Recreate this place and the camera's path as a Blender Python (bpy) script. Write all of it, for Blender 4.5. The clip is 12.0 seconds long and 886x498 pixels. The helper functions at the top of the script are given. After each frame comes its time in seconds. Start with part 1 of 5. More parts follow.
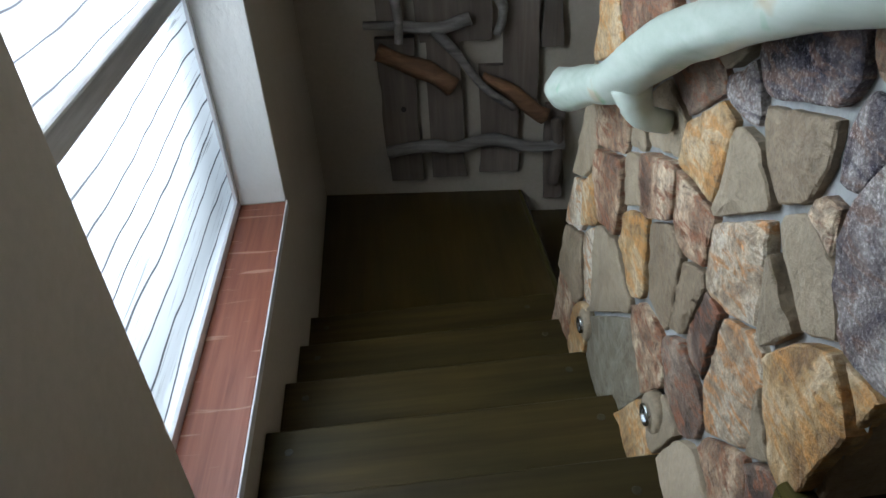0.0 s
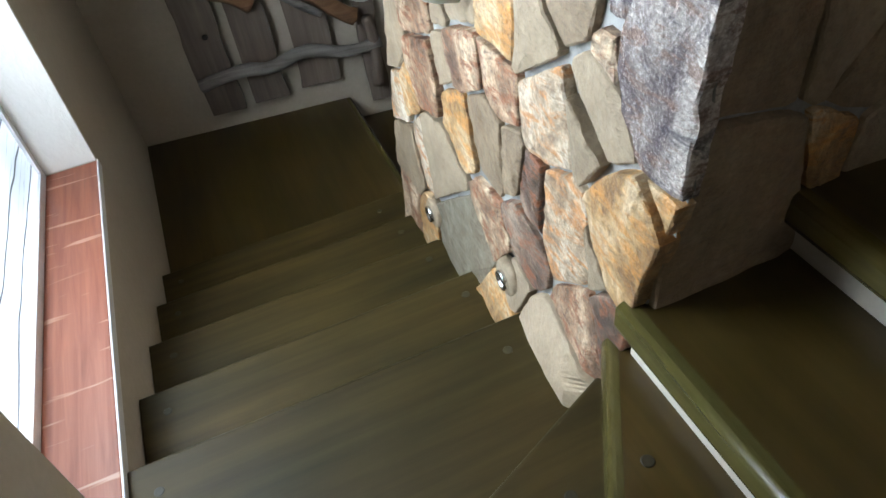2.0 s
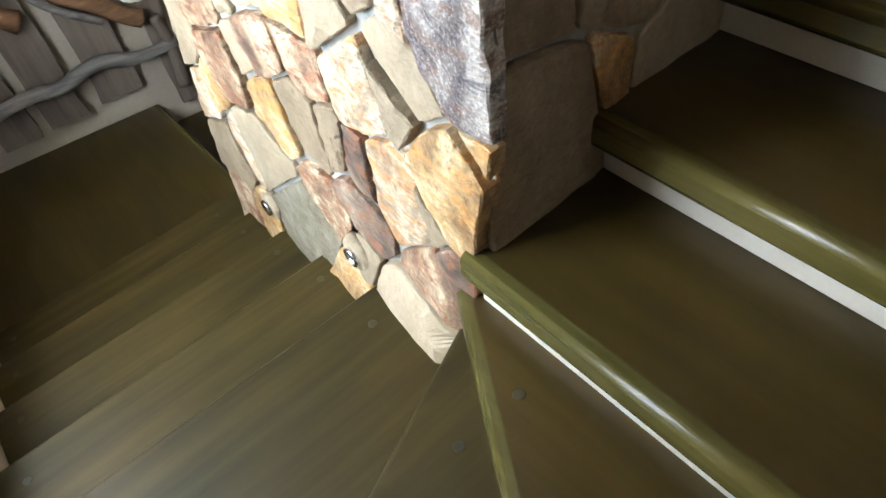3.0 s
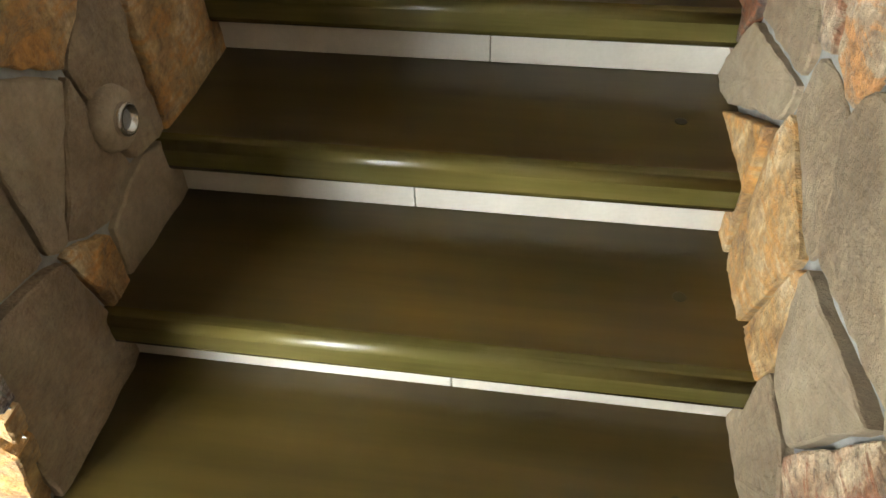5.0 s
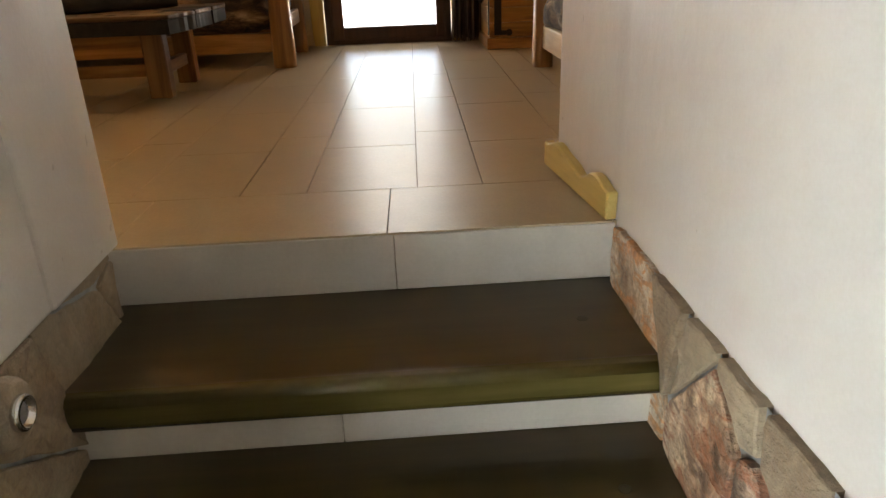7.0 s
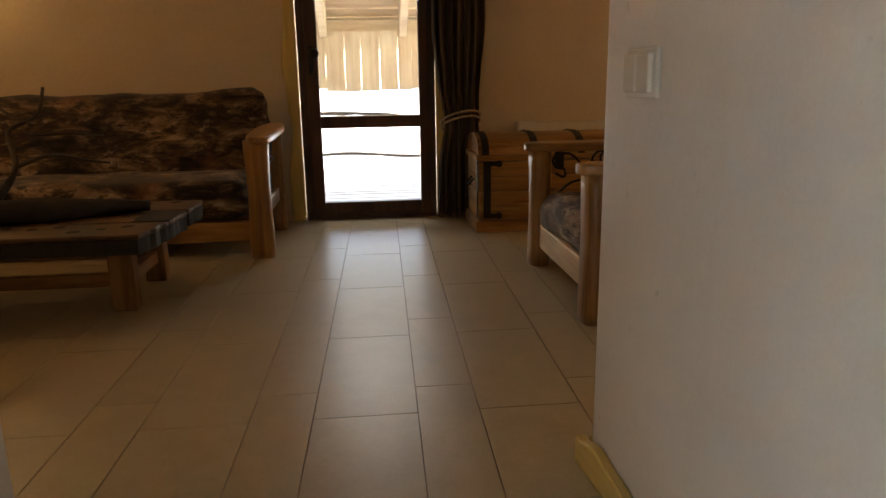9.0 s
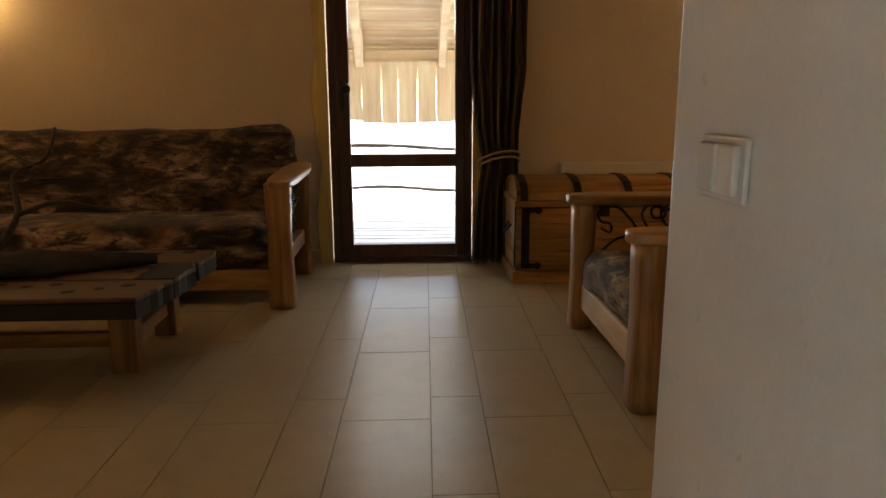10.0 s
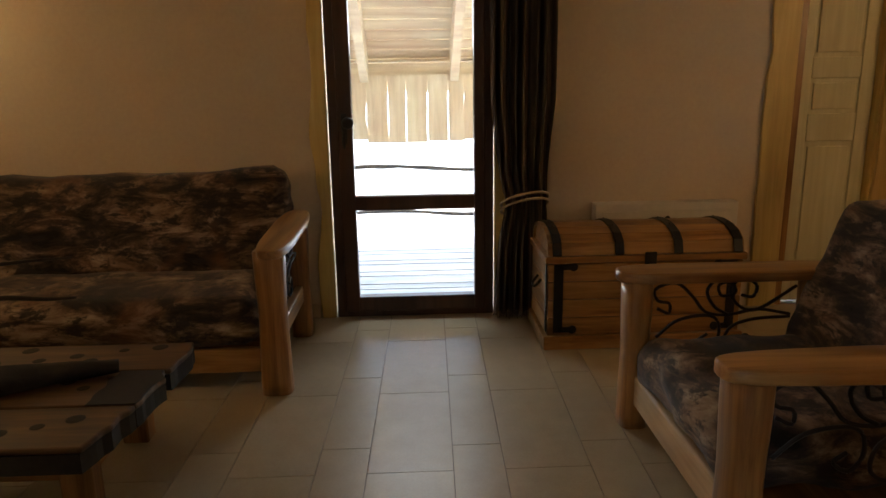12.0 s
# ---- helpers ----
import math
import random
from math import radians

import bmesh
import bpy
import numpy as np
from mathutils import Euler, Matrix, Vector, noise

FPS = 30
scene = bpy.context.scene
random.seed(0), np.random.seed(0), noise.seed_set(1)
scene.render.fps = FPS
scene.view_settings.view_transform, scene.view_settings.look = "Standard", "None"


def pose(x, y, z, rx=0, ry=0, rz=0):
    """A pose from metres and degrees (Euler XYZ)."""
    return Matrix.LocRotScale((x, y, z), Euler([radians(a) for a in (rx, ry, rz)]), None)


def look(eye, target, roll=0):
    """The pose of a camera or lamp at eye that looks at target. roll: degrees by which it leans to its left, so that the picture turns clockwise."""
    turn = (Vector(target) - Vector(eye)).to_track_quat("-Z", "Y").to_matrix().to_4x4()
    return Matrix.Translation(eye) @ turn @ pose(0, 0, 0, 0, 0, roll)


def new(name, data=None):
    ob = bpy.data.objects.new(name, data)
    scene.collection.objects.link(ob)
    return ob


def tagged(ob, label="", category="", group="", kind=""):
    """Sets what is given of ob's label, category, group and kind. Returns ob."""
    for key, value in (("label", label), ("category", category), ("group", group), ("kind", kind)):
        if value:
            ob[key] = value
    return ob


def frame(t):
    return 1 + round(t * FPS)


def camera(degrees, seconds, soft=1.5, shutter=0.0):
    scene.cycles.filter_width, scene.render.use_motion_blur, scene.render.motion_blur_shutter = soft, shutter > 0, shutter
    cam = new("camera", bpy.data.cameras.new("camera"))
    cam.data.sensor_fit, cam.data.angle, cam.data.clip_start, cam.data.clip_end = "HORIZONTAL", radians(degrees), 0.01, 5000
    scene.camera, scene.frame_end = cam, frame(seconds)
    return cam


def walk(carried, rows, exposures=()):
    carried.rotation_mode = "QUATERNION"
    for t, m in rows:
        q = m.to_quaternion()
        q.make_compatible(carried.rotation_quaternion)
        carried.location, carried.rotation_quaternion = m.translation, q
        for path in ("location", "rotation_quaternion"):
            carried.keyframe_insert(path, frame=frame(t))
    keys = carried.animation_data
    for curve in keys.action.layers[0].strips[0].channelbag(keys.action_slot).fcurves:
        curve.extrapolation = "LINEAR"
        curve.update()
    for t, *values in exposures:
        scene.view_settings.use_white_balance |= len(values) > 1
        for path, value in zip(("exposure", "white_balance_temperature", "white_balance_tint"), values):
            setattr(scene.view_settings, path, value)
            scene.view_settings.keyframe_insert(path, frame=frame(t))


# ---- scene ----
cam = camera(64.6, 12.0)
PATH = [
    (0, (-2.302, 0.524, 0.241), (-2.201, 2.159, -0.907), -3.7),
    (0.5, (-2.297, 0.515, 0.23), (-2.173, 2.101, -0.981), -5.2),
    (1, (-2.282, 0.514, 0.218), (-2.076, 2.043, -1.055), -5.9),
    (1.5, (-2.269, 0.508, 0.214), (-1.976, 1.987, -1.1), -7.0),
    (2, (-2.245, 0.495, 0.203), (-1.829, 1.892, -1.166), -9.1),
    (2.5, (-2.223, 0.479, 0.197), (-1.668, 1.772, -1.224), -11.1),
    (2.7, (-2.213, 0.475, 0.19), (-1.602, 1.722, -1.249), -11.6),
    (4.5, (-2.206, 0.48, 0.326), (-0.934, 0.866, -1.168), -0.6),
    (5, (-2.123, 0.417, 0.349), (-0.721, 0.651, -1.058), -1.7),
    (5.5, (-2.002, 0.411, 0.387), (-0.479, 0.562, -0.9), -2.0),
    (6, (-1.864, 0.407, 0.427), (-0.249, 0.464, -0.751), -0.9),
    (6.1, (-1.834, 0.394, 0.425), (-0.183, 0.466, -0.701), -1.7),
    (6.5, (-1.702, 0.474, 0.458), (0.066, 0.443, -0.476), -1.6),
    (7, (-1.539, 0.501, 0.603), (0.301, 0.404, -0.174), -2.1),
    (7.5, (-1.369, 0.474, 0.647), (0.527, 0.343, 0.025), -2.0),
    (7.7, (-1.299, 0.441, 0.714), (0.615, 0.321, 0.145), -2.1),
    (9.3, (-0.971, 0.59, 0.982), (0.964, 0.384, 0.52), -0.6),
    (9.5, (-0.872, 0.531, 0.991), (1.069, 0.349, 0.546), -0.4),
    (10, (-0.747, 0.504, 1.076), (1.207, 0.412, 0.657), -0.2),
    (10.5, (-0.579, 0.529, 1.098), (1.376, 0.49, 0.68), -1.0),
    (11, (-0.408, 0.54, 1.196), (1.546, 0.445, 0.777), -1.6),
    (11.5, (-0.263, 0.548, 1.229), (1.684, 0.425, 0.787), -1.1),
    (12, (-0.107, 0.54, 1.348), (1.837, 0.466, 0.887), -0.9),
]
EXPOSURES = [(0.0, 0.72, 6000, 10), (1.0, 1.05, 6050, 10), (1.5, 1.4, 6100, 10), (2.0, 1.85, 6150, 10), (2.5, 2.28, 6200, 10), (4.5, 3.0, 6950, 10), (5.5, 3.7, 7200, 10),
             (6.5, 3.75, 6900, 10), (7.0, 3.48, 6900, 10), (7.5, 3.1, 6850, 10), (9.5, 2.55, 6800, 9), (12.0, 2.65, 5800, 4)]
walk(cam, [(t, look(eye, target, roll)) for t, eye, target, roll in PATH], EXPOSURES)
# the far-wall sconce, then two unseen ones added to fill the room
SCONCES_AND_FILL = [(3.74, 3.14), (1.75, 4.04), (1.9, -2.79)]
WINDOW_W, DOOR_W, FILL_SCONCE_W = 53.0, 2.0, 3.0


# ---- light ----
world = bpy.data.worlds.new("sky")
scene.world = world
world.use_nodes = True
_n = world.node_tree.nodes
_sky = _n.new("ShaderNodeTexSky")
_sky.sky_type, _sky.sun_disc = "NISHITA", False
_sky.sun_elevation, _sky.sun_rotation = radians(42), radians(60)
world.node_tree.links.new(_sky.outputs[0], _n["Background"].inputs[0])
_n["Background"].inputs[1].default_value = 0.15


def lamp(name, kind, m, power, color, **kw):
    data = bpy.data.lights.new(name, kind)
    data.energy, data.color = power, color
    for k, v in kw.items():
        if k == "angle":
            data.angle = v
        elif k == "size":
            data.shape, data.size, data.size_y = "RECTANGLE", v[0], v[1]
        elif k == "radius":
            data.shadow_soft_size = v
    ob = new(name, data)
    ob.matrix_world = m
    return ob


lamp("sun", "SUN", look((8, -6, 8), (4, 0, 0)), 5.0, (1.0, 0.94, 0.86), angle=radians(0.6))
lamp("stair_window_daylight", "AREA", look((-3.3, 2.16, 0.2), (-1.7, 1.46, -0.3)), WINDOW_W, (0.93, 0.97, 1.0), size=(1.2, 1.7))
lamp("door_daylight", "AREA", look((4.75, 0.56, 1.75), (3.2, 0.5, 0.1)), DOOR_W, (0.95, 0.97, 1.0), size=(0.8, 0.5))
# weak bulb on the far wall; the stronger side-wall bulbs are added fill
for _x, _y in SCONCES_AND_FILL:
    lamp("sconce_and_fill_bulb", "POINT", pose(_x, _y, 1.87), 0.24 if _x > 3 else FILL_SCONCE_W * (0.95 if _y > 0 else 0.7), (1.0, 0.58, 0.24), radius=0.05)

# ---- materials ----


def mat(name, build, rough=0.6, metal=0.0, spec=0.5):
    m = bpy.data.materials.new(name)
    m.use_nodes = True
    nt = m.node_tree
    b = nt.nodes["Principled BSDF"]
    b.inputs["Roughness"].default_value = rough
    b.inputs["Metallic"].default_value = metal
    b.inputs["Specular IOR Level"].default_value = spec
    build(nt, b)
    return m


def coords(nt, scale=(1, 1, 1), rot=(0, 0, 0), kind="Object"):
    c = nt.nodes.new("ShaderNodeTexCoord")
    mp = nt.nodes.new("ShaderNodeMapping")
    mp.inputs["Scale"].default_value = scale
    mp.inputs["Rotation"].default_value = rot
    nt.links.new(c.outputs[kind], mp.inputs[0])
    return mp.outputs[0]


def shifted(nt, vec):
    """Moves the grain by a random step from object to object."""
    info = nt.nodes.new("ShaderNodeObjectInfo")
    mul = nt.nodes.new("ShaderNodeMath")
    mul.operation = "MULTIPLY"
    mul.inputs[1].default_value = 37.0
    nt.links.new(info.outputs["Random"], mul.inputs[0])
    add = nt.nodes.new("ShaderNodeVectorMath")
    nt.links.new(vec, add.inputs[0])
    nt.links.new(mul.outputs[0], add.inputs[1])
    return add.outputs[0]


def tex(nt, vec, scale, detail=4, rough=0.6, distort=0.0):
    n = nt.nodes.new("ShaderNodeTexNoise")
    n.inputs["Scale"].default_value = scale
    n.inputs["Detail"].default_value = detail
    n.inputs["Roughness"].default_value = rough
    n.inputs["Distortion"].default_value = distort
    nt.links.new(vec, n.inputs["Vector"])
    return n.outputs["Fac"]


def ramp(nt, fac, stops):
    """Colours blended from stop to stop."""
    c = stops[0][1]
    for (p, _), (q, colour) in zip(stops, stops[1:]):
        r = nt.nodes.new("ShaderNodeMapRange")
        r.inputs[1].default_value, r.inputs[2].default_value = p, q
        nt.links.new(fac, r.inputs[0])
        c = mix(nt, r.outputs[0], c, colour)
    return c


def mix(nt, fac, a, b, how="MIX"):
    n = nt.nodes.new("ShaderNodeMix")
    n.data_type, n.blend_type = "RGBA", how
    if isinstance(fac, float):
        n.inputs[0].default_value = fac
    else:
        nt.links.new(fac, n.inputs[0])
    for s, v in ((n.inputs[6], a), (n.inputs[7], b)):
        if isinstance(v, tuple):
            s.default_value = (*v, 1)
        else:
            nt.links.new(v, s)
    return n.outputs[2]


def bump(nt, b, height, strength=0.3, dist=0.01):
    n = nt.nodes.new("ShaderNodeBump")
    n.inputs["Strength"].default_value = strength
    n.inputs["Distance"].default_value = dist
    nt.links.new(height, n.inputs["Height"])
    nt.links.new(n.outputs[0], b.inputs["Normal"])


def rough_by(nt, b, fac, lo, hi):
    r = nt.nodes.new("ShaderNodeMapRange")
    r.inputs[3].default_value, r.inputs[4].default_value = lo, hi
    nt.links.new(fac, r.inputs[0])
    nt.links.new(r.outputs[0], b.inputs["Roughness"])


def stone(name, dark, mid, light, streak, gloss=0.62, grain=60, patch=0.5, size=8):
    def go(nt, b):
        v = shifted(nt, coords(nt))
        big = tex(nt, shifted(nt, coords(nt, (1.0, 1.0, 0.6), (0.3, 0.2, 0.1))), size, 8, 0.68, 0.5)
        band = tex(nt, shifted(nt, coords(nt, (7, 7, 18), (0.9, 0.5, 0.3))), 1.5, 7, 0.7, 0.6)
        fine = tex(nt, v, grain, 4, 0.75)
        layer = tex(nt, shifted(nt, coords(nt, (16, 16, 70), (0.5, 0.4, 0.2))), 1.0, 5, 0.65, 0.3)
        c = ramp(nt, big, [(0.36, dark), (0.49, mid), (0.62, light)])
        c = mix(nt, ramp(nt, band, [(0.50, (0, 0, 0)), (0.58, (patch, patch, patch))]), c, streak)
        c = mix(nt, ramp(nt, band, [(0.36, (0.8 * patch,) * 3), (0.43, (0, 0, 0))]), c, dark)
        c = mix(nt, 0.12 + 0.7 * patch, c, ramp(nt, fine, [(0.3, (0.2, 0.2, 0.2)), (0.7, (0.85, 0.85, 0.85))]), "OVERLAY")
        nt.links.new(c, b.inputs["Base Color"])
        rough_by(nt, b, fine, gloss - 0.2, gloss + 0.2)
        bump(nt, b, mix(nt, 0.35, mix(nt, 0.5, big, layer), fine), 0.6 + 0.4 * patch, 0.022)
    return mat(name, go)


STONE = {
    "t": stone("tan_stone", (0.25, 0.195, 0.132), (0.305, 0.24, 0.163), (0.36, 0.288, 0.20), (0.29, 0.215, 0.14), 0.6, 60, 0.25),
    "g": stone("grey_brown_stone", (0.20, 0.148, 0.095), (0.265, 0.20, 0.132), (0.33, 0.255, 0.17), (0.22, 0.15, 0.088), 0.6, 60, 0.4),
    "o": stone("ochre_stone", (0.21, 0.115, 0.05), (0.42, 0.27, 0.125), (0.58, 0.45, 0.29), (0.48, 0.23, 0.06), 0.55, 50, 0.75),
    "r": stone("red_streaked_stone", (0.115, 0.066, 0.045), (0.33, 0.215, 0.135), (0.60, 0.48, 0.34), (0.26, 0.11, 0.055), 0.5, 50, 0.95),
    "p": stone("purple_granite", (0.028, 0.026, 0.055), (0.22, 0.185, 0.185), (0.72, 0.66, 0.62), (0.26, 0.165, 0.13), 0.25, 140, 0.75, 4.5),
    "s": stone("olive_slate", (0.15, 0.125, 0.085), (0.20, 0.17, 0.12), (0.27, 0.24, 0.18), (0.33, 0.31, 0.26), 0.5, 60, 0.35),
    "d": stone("dark_maroon_stone", (0.075, 0.05, 0.04), (0.17, 0.115, 0.085), (0.33, 0.25, 0.19), (0.30, 0.11, 0.05), 0.45, 60, 0.8),
    "l": stone("light_sand_stone", (0.35, 0.275, 0.185), (0.39, 0.31, 0.215), (0.43, 0.345, 0.245), (0.37, 0.285, 0.19), 0.6, 60, 0.12),
    "w": stone("pale_veined_stone", (0.24, 0.16, 0.10), (0.47, 0.37, 0.26), (0.64, 0.57, 0.47), (0.46, 0.22, 0.08), 0.55, 50, 0.9),
}


def _mortar(nt, b):
    v = coords(nt)
    f = mix(nt, 0.6, tex(nt, v, 30, 5, 0.7), tex(nt, v, 5, 3, 0.6))
    nt.links.new(ramp(nt, f, [(0.34, (0.17, 0.17, 0.165)), (0.5, (0.30, 0.305, 0.30)), (0.66, (0.43, 0.44, 0.44))]), b.inputs["Base Color"])
    bump(nt, b, f, 0.6, 0.01)


MORTAR = mat("grey_mortar", _mortar, 0.85)


def plaster(name, a, c, rough, strength=0.25, scale=7, spec=0.4, depth=0.02, gloss=0.12):
    def go(nt, b):
        v = coords(nt)
        big = tex(nt, v, 1.7, 4, 0.55)
        f = tex(nt, coords(nt, (1, 1, 0.55)), scale, 6, 0.62, 0.25)
        fine = tex(nt, v, scale * 6, 3, 0.6)
        col = ramp(nt, mix(nt, 0.08, big, f), [(0.25, a), (0.75, c)])
        nt.links.new(mix(nt, 0.10, col, ramp(nt, fine, [(0.3, (0.3, 0.3, 0.3)), (0.7, (0.7, 0.7, 0.7))]), "OVERLAY"), b.inputs["Base Color"])
        rough_by(nt, b, f, rough - gloss, rough + 1.5 * gloss)
        bump(nt, b, mix(nt, 0.08, f, fine), strength, depth)
    return mat(name, go, rough, 0, spec)


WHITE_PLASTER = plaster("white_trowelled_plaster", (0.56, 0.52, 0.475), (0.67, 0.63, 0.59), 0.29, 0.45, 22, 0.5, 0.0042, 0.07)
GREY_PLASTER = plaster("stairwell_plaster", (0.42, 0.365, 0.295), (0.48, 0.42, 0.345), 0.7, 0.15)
ROOM_PLASTER = plaster("peach_room_plaster", (0.59, 0.475, 0.335), (0.65, 0.53, 0.385), 0.75, 0.08)
REVEAL_PLASTER = plaster("window_reveal_plaster", (0.62, 0.60, 0.57), (0.72, 0.70, 0.67), 0.7, 0.3, 14)
CEIL = plaster("ceiling_paint", (0.68, 0.64, 0.58), (0.74, 0.70, 0.64), 0.85, 0.05)


def wood(name, dark, mid, light, axis, rough, gain=1.0, detail=6, bumps=0.12):
    """Grain that runs along one axis."""
    def go(nt, b):
        s = [22.0, 22.0, 22.0]
        s[axis] = 1.3
        v = shifted(nt, coords(nt, tuple(s)))
        g = tex(nt, v, 1.0, detail, 0.62, 0.5 if bumps > 0 else 0.0)
        s2 = [3.0, 3.0, 3.0]
        s2[axis] = 0.9
        blot = tex(nt, shifted(nt, coords(nt, tuple(s2))), 1.6, 3, 0.5)
        spread = 0.0 if bumps > 0 else 0.06
        c = ramp(nt, g, [(0.3 - spread, dark), (0.52, mid), (0.75 + spread, light)])
        c = mix(nt, 0.55 * gain, c, ramp(nt, blot, [(0.3, (0.25, 0.25, 0.25) if bumps > 0 else (0.20, 0.24, 0.18)), (0.7, (0.78, 0.78, 0.78) if bumps > 0 else (0.92, 0.78, 0.62))]), "OVERLAY")
        nt.links.new(c, b.inputs["Base Color"])
        if bumps > 0:
            rough_by(nt, b, g, rough - 0.05, rough + 0.10)
        else:
            b.inputs["Roughness"].default_value = rough + 0.02
        if bumps > 0:
            bump(nt, b, g, bumps, 0.004)
    return mat(name, go)


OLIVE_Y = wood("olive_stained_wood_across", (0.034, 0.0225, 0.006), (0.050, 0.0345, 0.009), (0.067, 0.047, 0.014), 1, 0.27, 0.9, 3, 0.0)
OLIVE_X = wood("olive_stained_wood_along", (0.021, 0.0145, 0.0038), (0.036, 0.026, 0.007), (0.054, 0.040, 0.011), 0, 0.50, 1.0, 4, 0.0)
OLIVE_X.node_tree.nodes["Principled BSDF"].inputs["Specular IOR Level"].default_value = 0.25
NOSE_Y_WOOD = wood("olive_nosing_across", (0.056, 0.047, 0.013), (0.086, 0.073, 0.022), (0.125, 0.108, 0.038), 1, 0.24, 0.6, 5, 0.0)
PLUG = wood("dark_wood_plug", (0.015, 0.012, 0.006), (0.03, 0.024, 0.01), (0.05, 0.04, 0.02), 1, 0.45)
PINE_X = wood("varnished_pine_along", (0.16, 0.066, 0.017), (0.35, 0.18, 0.052), (0.50, 0.29, 0.098), 0, 0.30, 1.0, 6, 0.1)
BARE_PINE = wood("bare_pine", (0.34, 0.21, 0.10), (0.47, 0.32, 0.17), (0.57, 0.42, 0.25), 0, 0.5, 1.0, 6, 0.1)
PINE_Y = wood("varnished_pine_across", (0.16, 0.066, 0.017), (0.35, 0.18, 0.052), (0.50, 0.29, 0.098), 1, 0.30, 1.0, 6, 0.1)
PINE_Z = wood("varnished_pine_upright", (0.12, 0.048, 0.013), (0.31, 0.155, 0.045), (0.46, 0.255, 0.085), 2, 0.32, 1.0, 6, 0.1)
TABLE_WOOD = wood("burnt_table_wood", (0.024, 0.012, 0.005), (0.085, 0.042, 0.016), (0.18, 0.10, 0.042), 1, 0.45)
LOG = wood("dark_driftwood", (0.012, 0.009, 0.007), (0.030, 0.022, 0.016), (0.060, 0.045, 0.032), 1, 0.7, 1.0, 6, 0.5)
GREY_WOOD = wood("weathered_grey_wood", (0.12, 0.105, 0.095), (0.22, 0.20, 0.185), (0.33, 0.31, 0.29), 0, 0.75, 1.0, 6, 0.5)
OLD_BOARD = wood("old_brown_board", (0.11, 0.083, 0.066), (0.155, 0.12, 0.096), (0.205, 0.165, 0.135), 2, 0.75, 1.0, 6, 0.5)
RED_DRIFT = wood("reddish_driftwood", (0.12, 0.06, 0.03), (0.21, 0.105, 0.05), (0.29, 0.16, 0.085), 0, 0.65, 1.0, 6, 0.5)
YELLOW_Z = wood("yellow_stained_board", (0.42, 0.29, 0.075), (0.54, 0.39, 0.12), (0.64, 0.49, 0.19), 2, 0.42)
YELLOW_X = wood("yellow_stained_skirting", (0.42, 0.29, 0.075), (0.54, 0.39, 0.12), (0.64, 0.49, 0.19), 0, 0.38)
PORCH_Z = wood("pale_porch_board", (0.57, 0.46, 0.31), (0.68, 0.57, 0.41), (0.77, 0.67, 0.51), 2, 0.7)
PORCH_Y = wood("pale_porch_ceiling", (0.56, 0.44, 0.30), (0.66, 0.54, 0.38), (0.74, 0.63, 0.47), 1, 0.7)
DECK = wood("grey_deck_board", (0.36, 0.36, 0.35), (0.50, 0.50, 0.49), (0.62, 0.62, 0.61), 1, 0.5)
DOOR_BROWN = wood("brown_door_frame", (0.045, 0.020, 0.012), (0.075, 0.034, 0.020), (0.10, 0.048, 0.028), 2, 0.4)
CREAM_DOOR = wood("cream_painted_door", (0.55, 0.50, 0.30), (0.63, 0.58, 0.37), (0.70, 0.66, 0.46), 2, 0.5, 0.4)


def _sill(nt, b):
    v = coords(nt, (40, 2.2, 10))
    g = tex(nt, v, 1.0, 4, 0.6, 0.6)
    vein = tex(nt, coords(nt, (3, 26, 3), (0, 0, 0.25)), 1.0, 3, 0.5, 0.4)
    c = ramp(nt, g, [(0.3, (0.19, 0.055, 0.03)), (0.7, (0.30, 0.10, 0.055))])
    c = mix(nt, ramp(nt, vein, [(0.60, (0, 0, 0)), (0.66, (0.6, 0.6, 0.6))]), c, (0.50, 0.30, 0.22))
    nt.links.new(c, b.inputs["Base Color"])


SILL = mat("red_marbled_sill", _sill, 0.3)


def _tile(base, light):
    def go(nt, b):
        v = shifted(nt, coords(nt))
        f = tex(nt, v, 9, 5, 0.6)
        g = tex(nt, v, 120, 2, 0.5)
        nt.links.new(ramp(nt, mix(nt, 0.35, f, g), [(0.35, base), (0.65, light)]), b.inputs["Base Color"])
        rough_by(nt, b, f, 0.26, 0.42)
        bump(nt, b, f, 0.05, 0.004)
    return go


FLOOR_TILE = mat("beige_floor_tile", _tile((0.385, 0.31, 0.195), (0.445, 0.365, 0.235)), 0.3, 0, 0.28)
RISER_TILE = mat("pale_riser_tile", _tile((0.50, 0.465, 0.41), (0.56, 0.52, 0.465)), 0.3)


def plain(name, color, rough, metal=0.0, noise_amt=0.15, scale=25):
    def go(nt, b):
        f = tex(nt, coords(nt), scale, 4, 0.6)
        lo = tuple(c * (1 - noise_amt) for c in color)
        hi = tuple(min(1, c * (1 + noise_amt)) for c in color)
        nt.links.new(ramp(nt, f, [(0.35, lo), (0.65, hi)]), b.inputs["Base Color"])
        rough_by(nt, b, f, max(0.02, rough - 0.08), rough + 0.08)
    return mat(name, go, rough, metal)


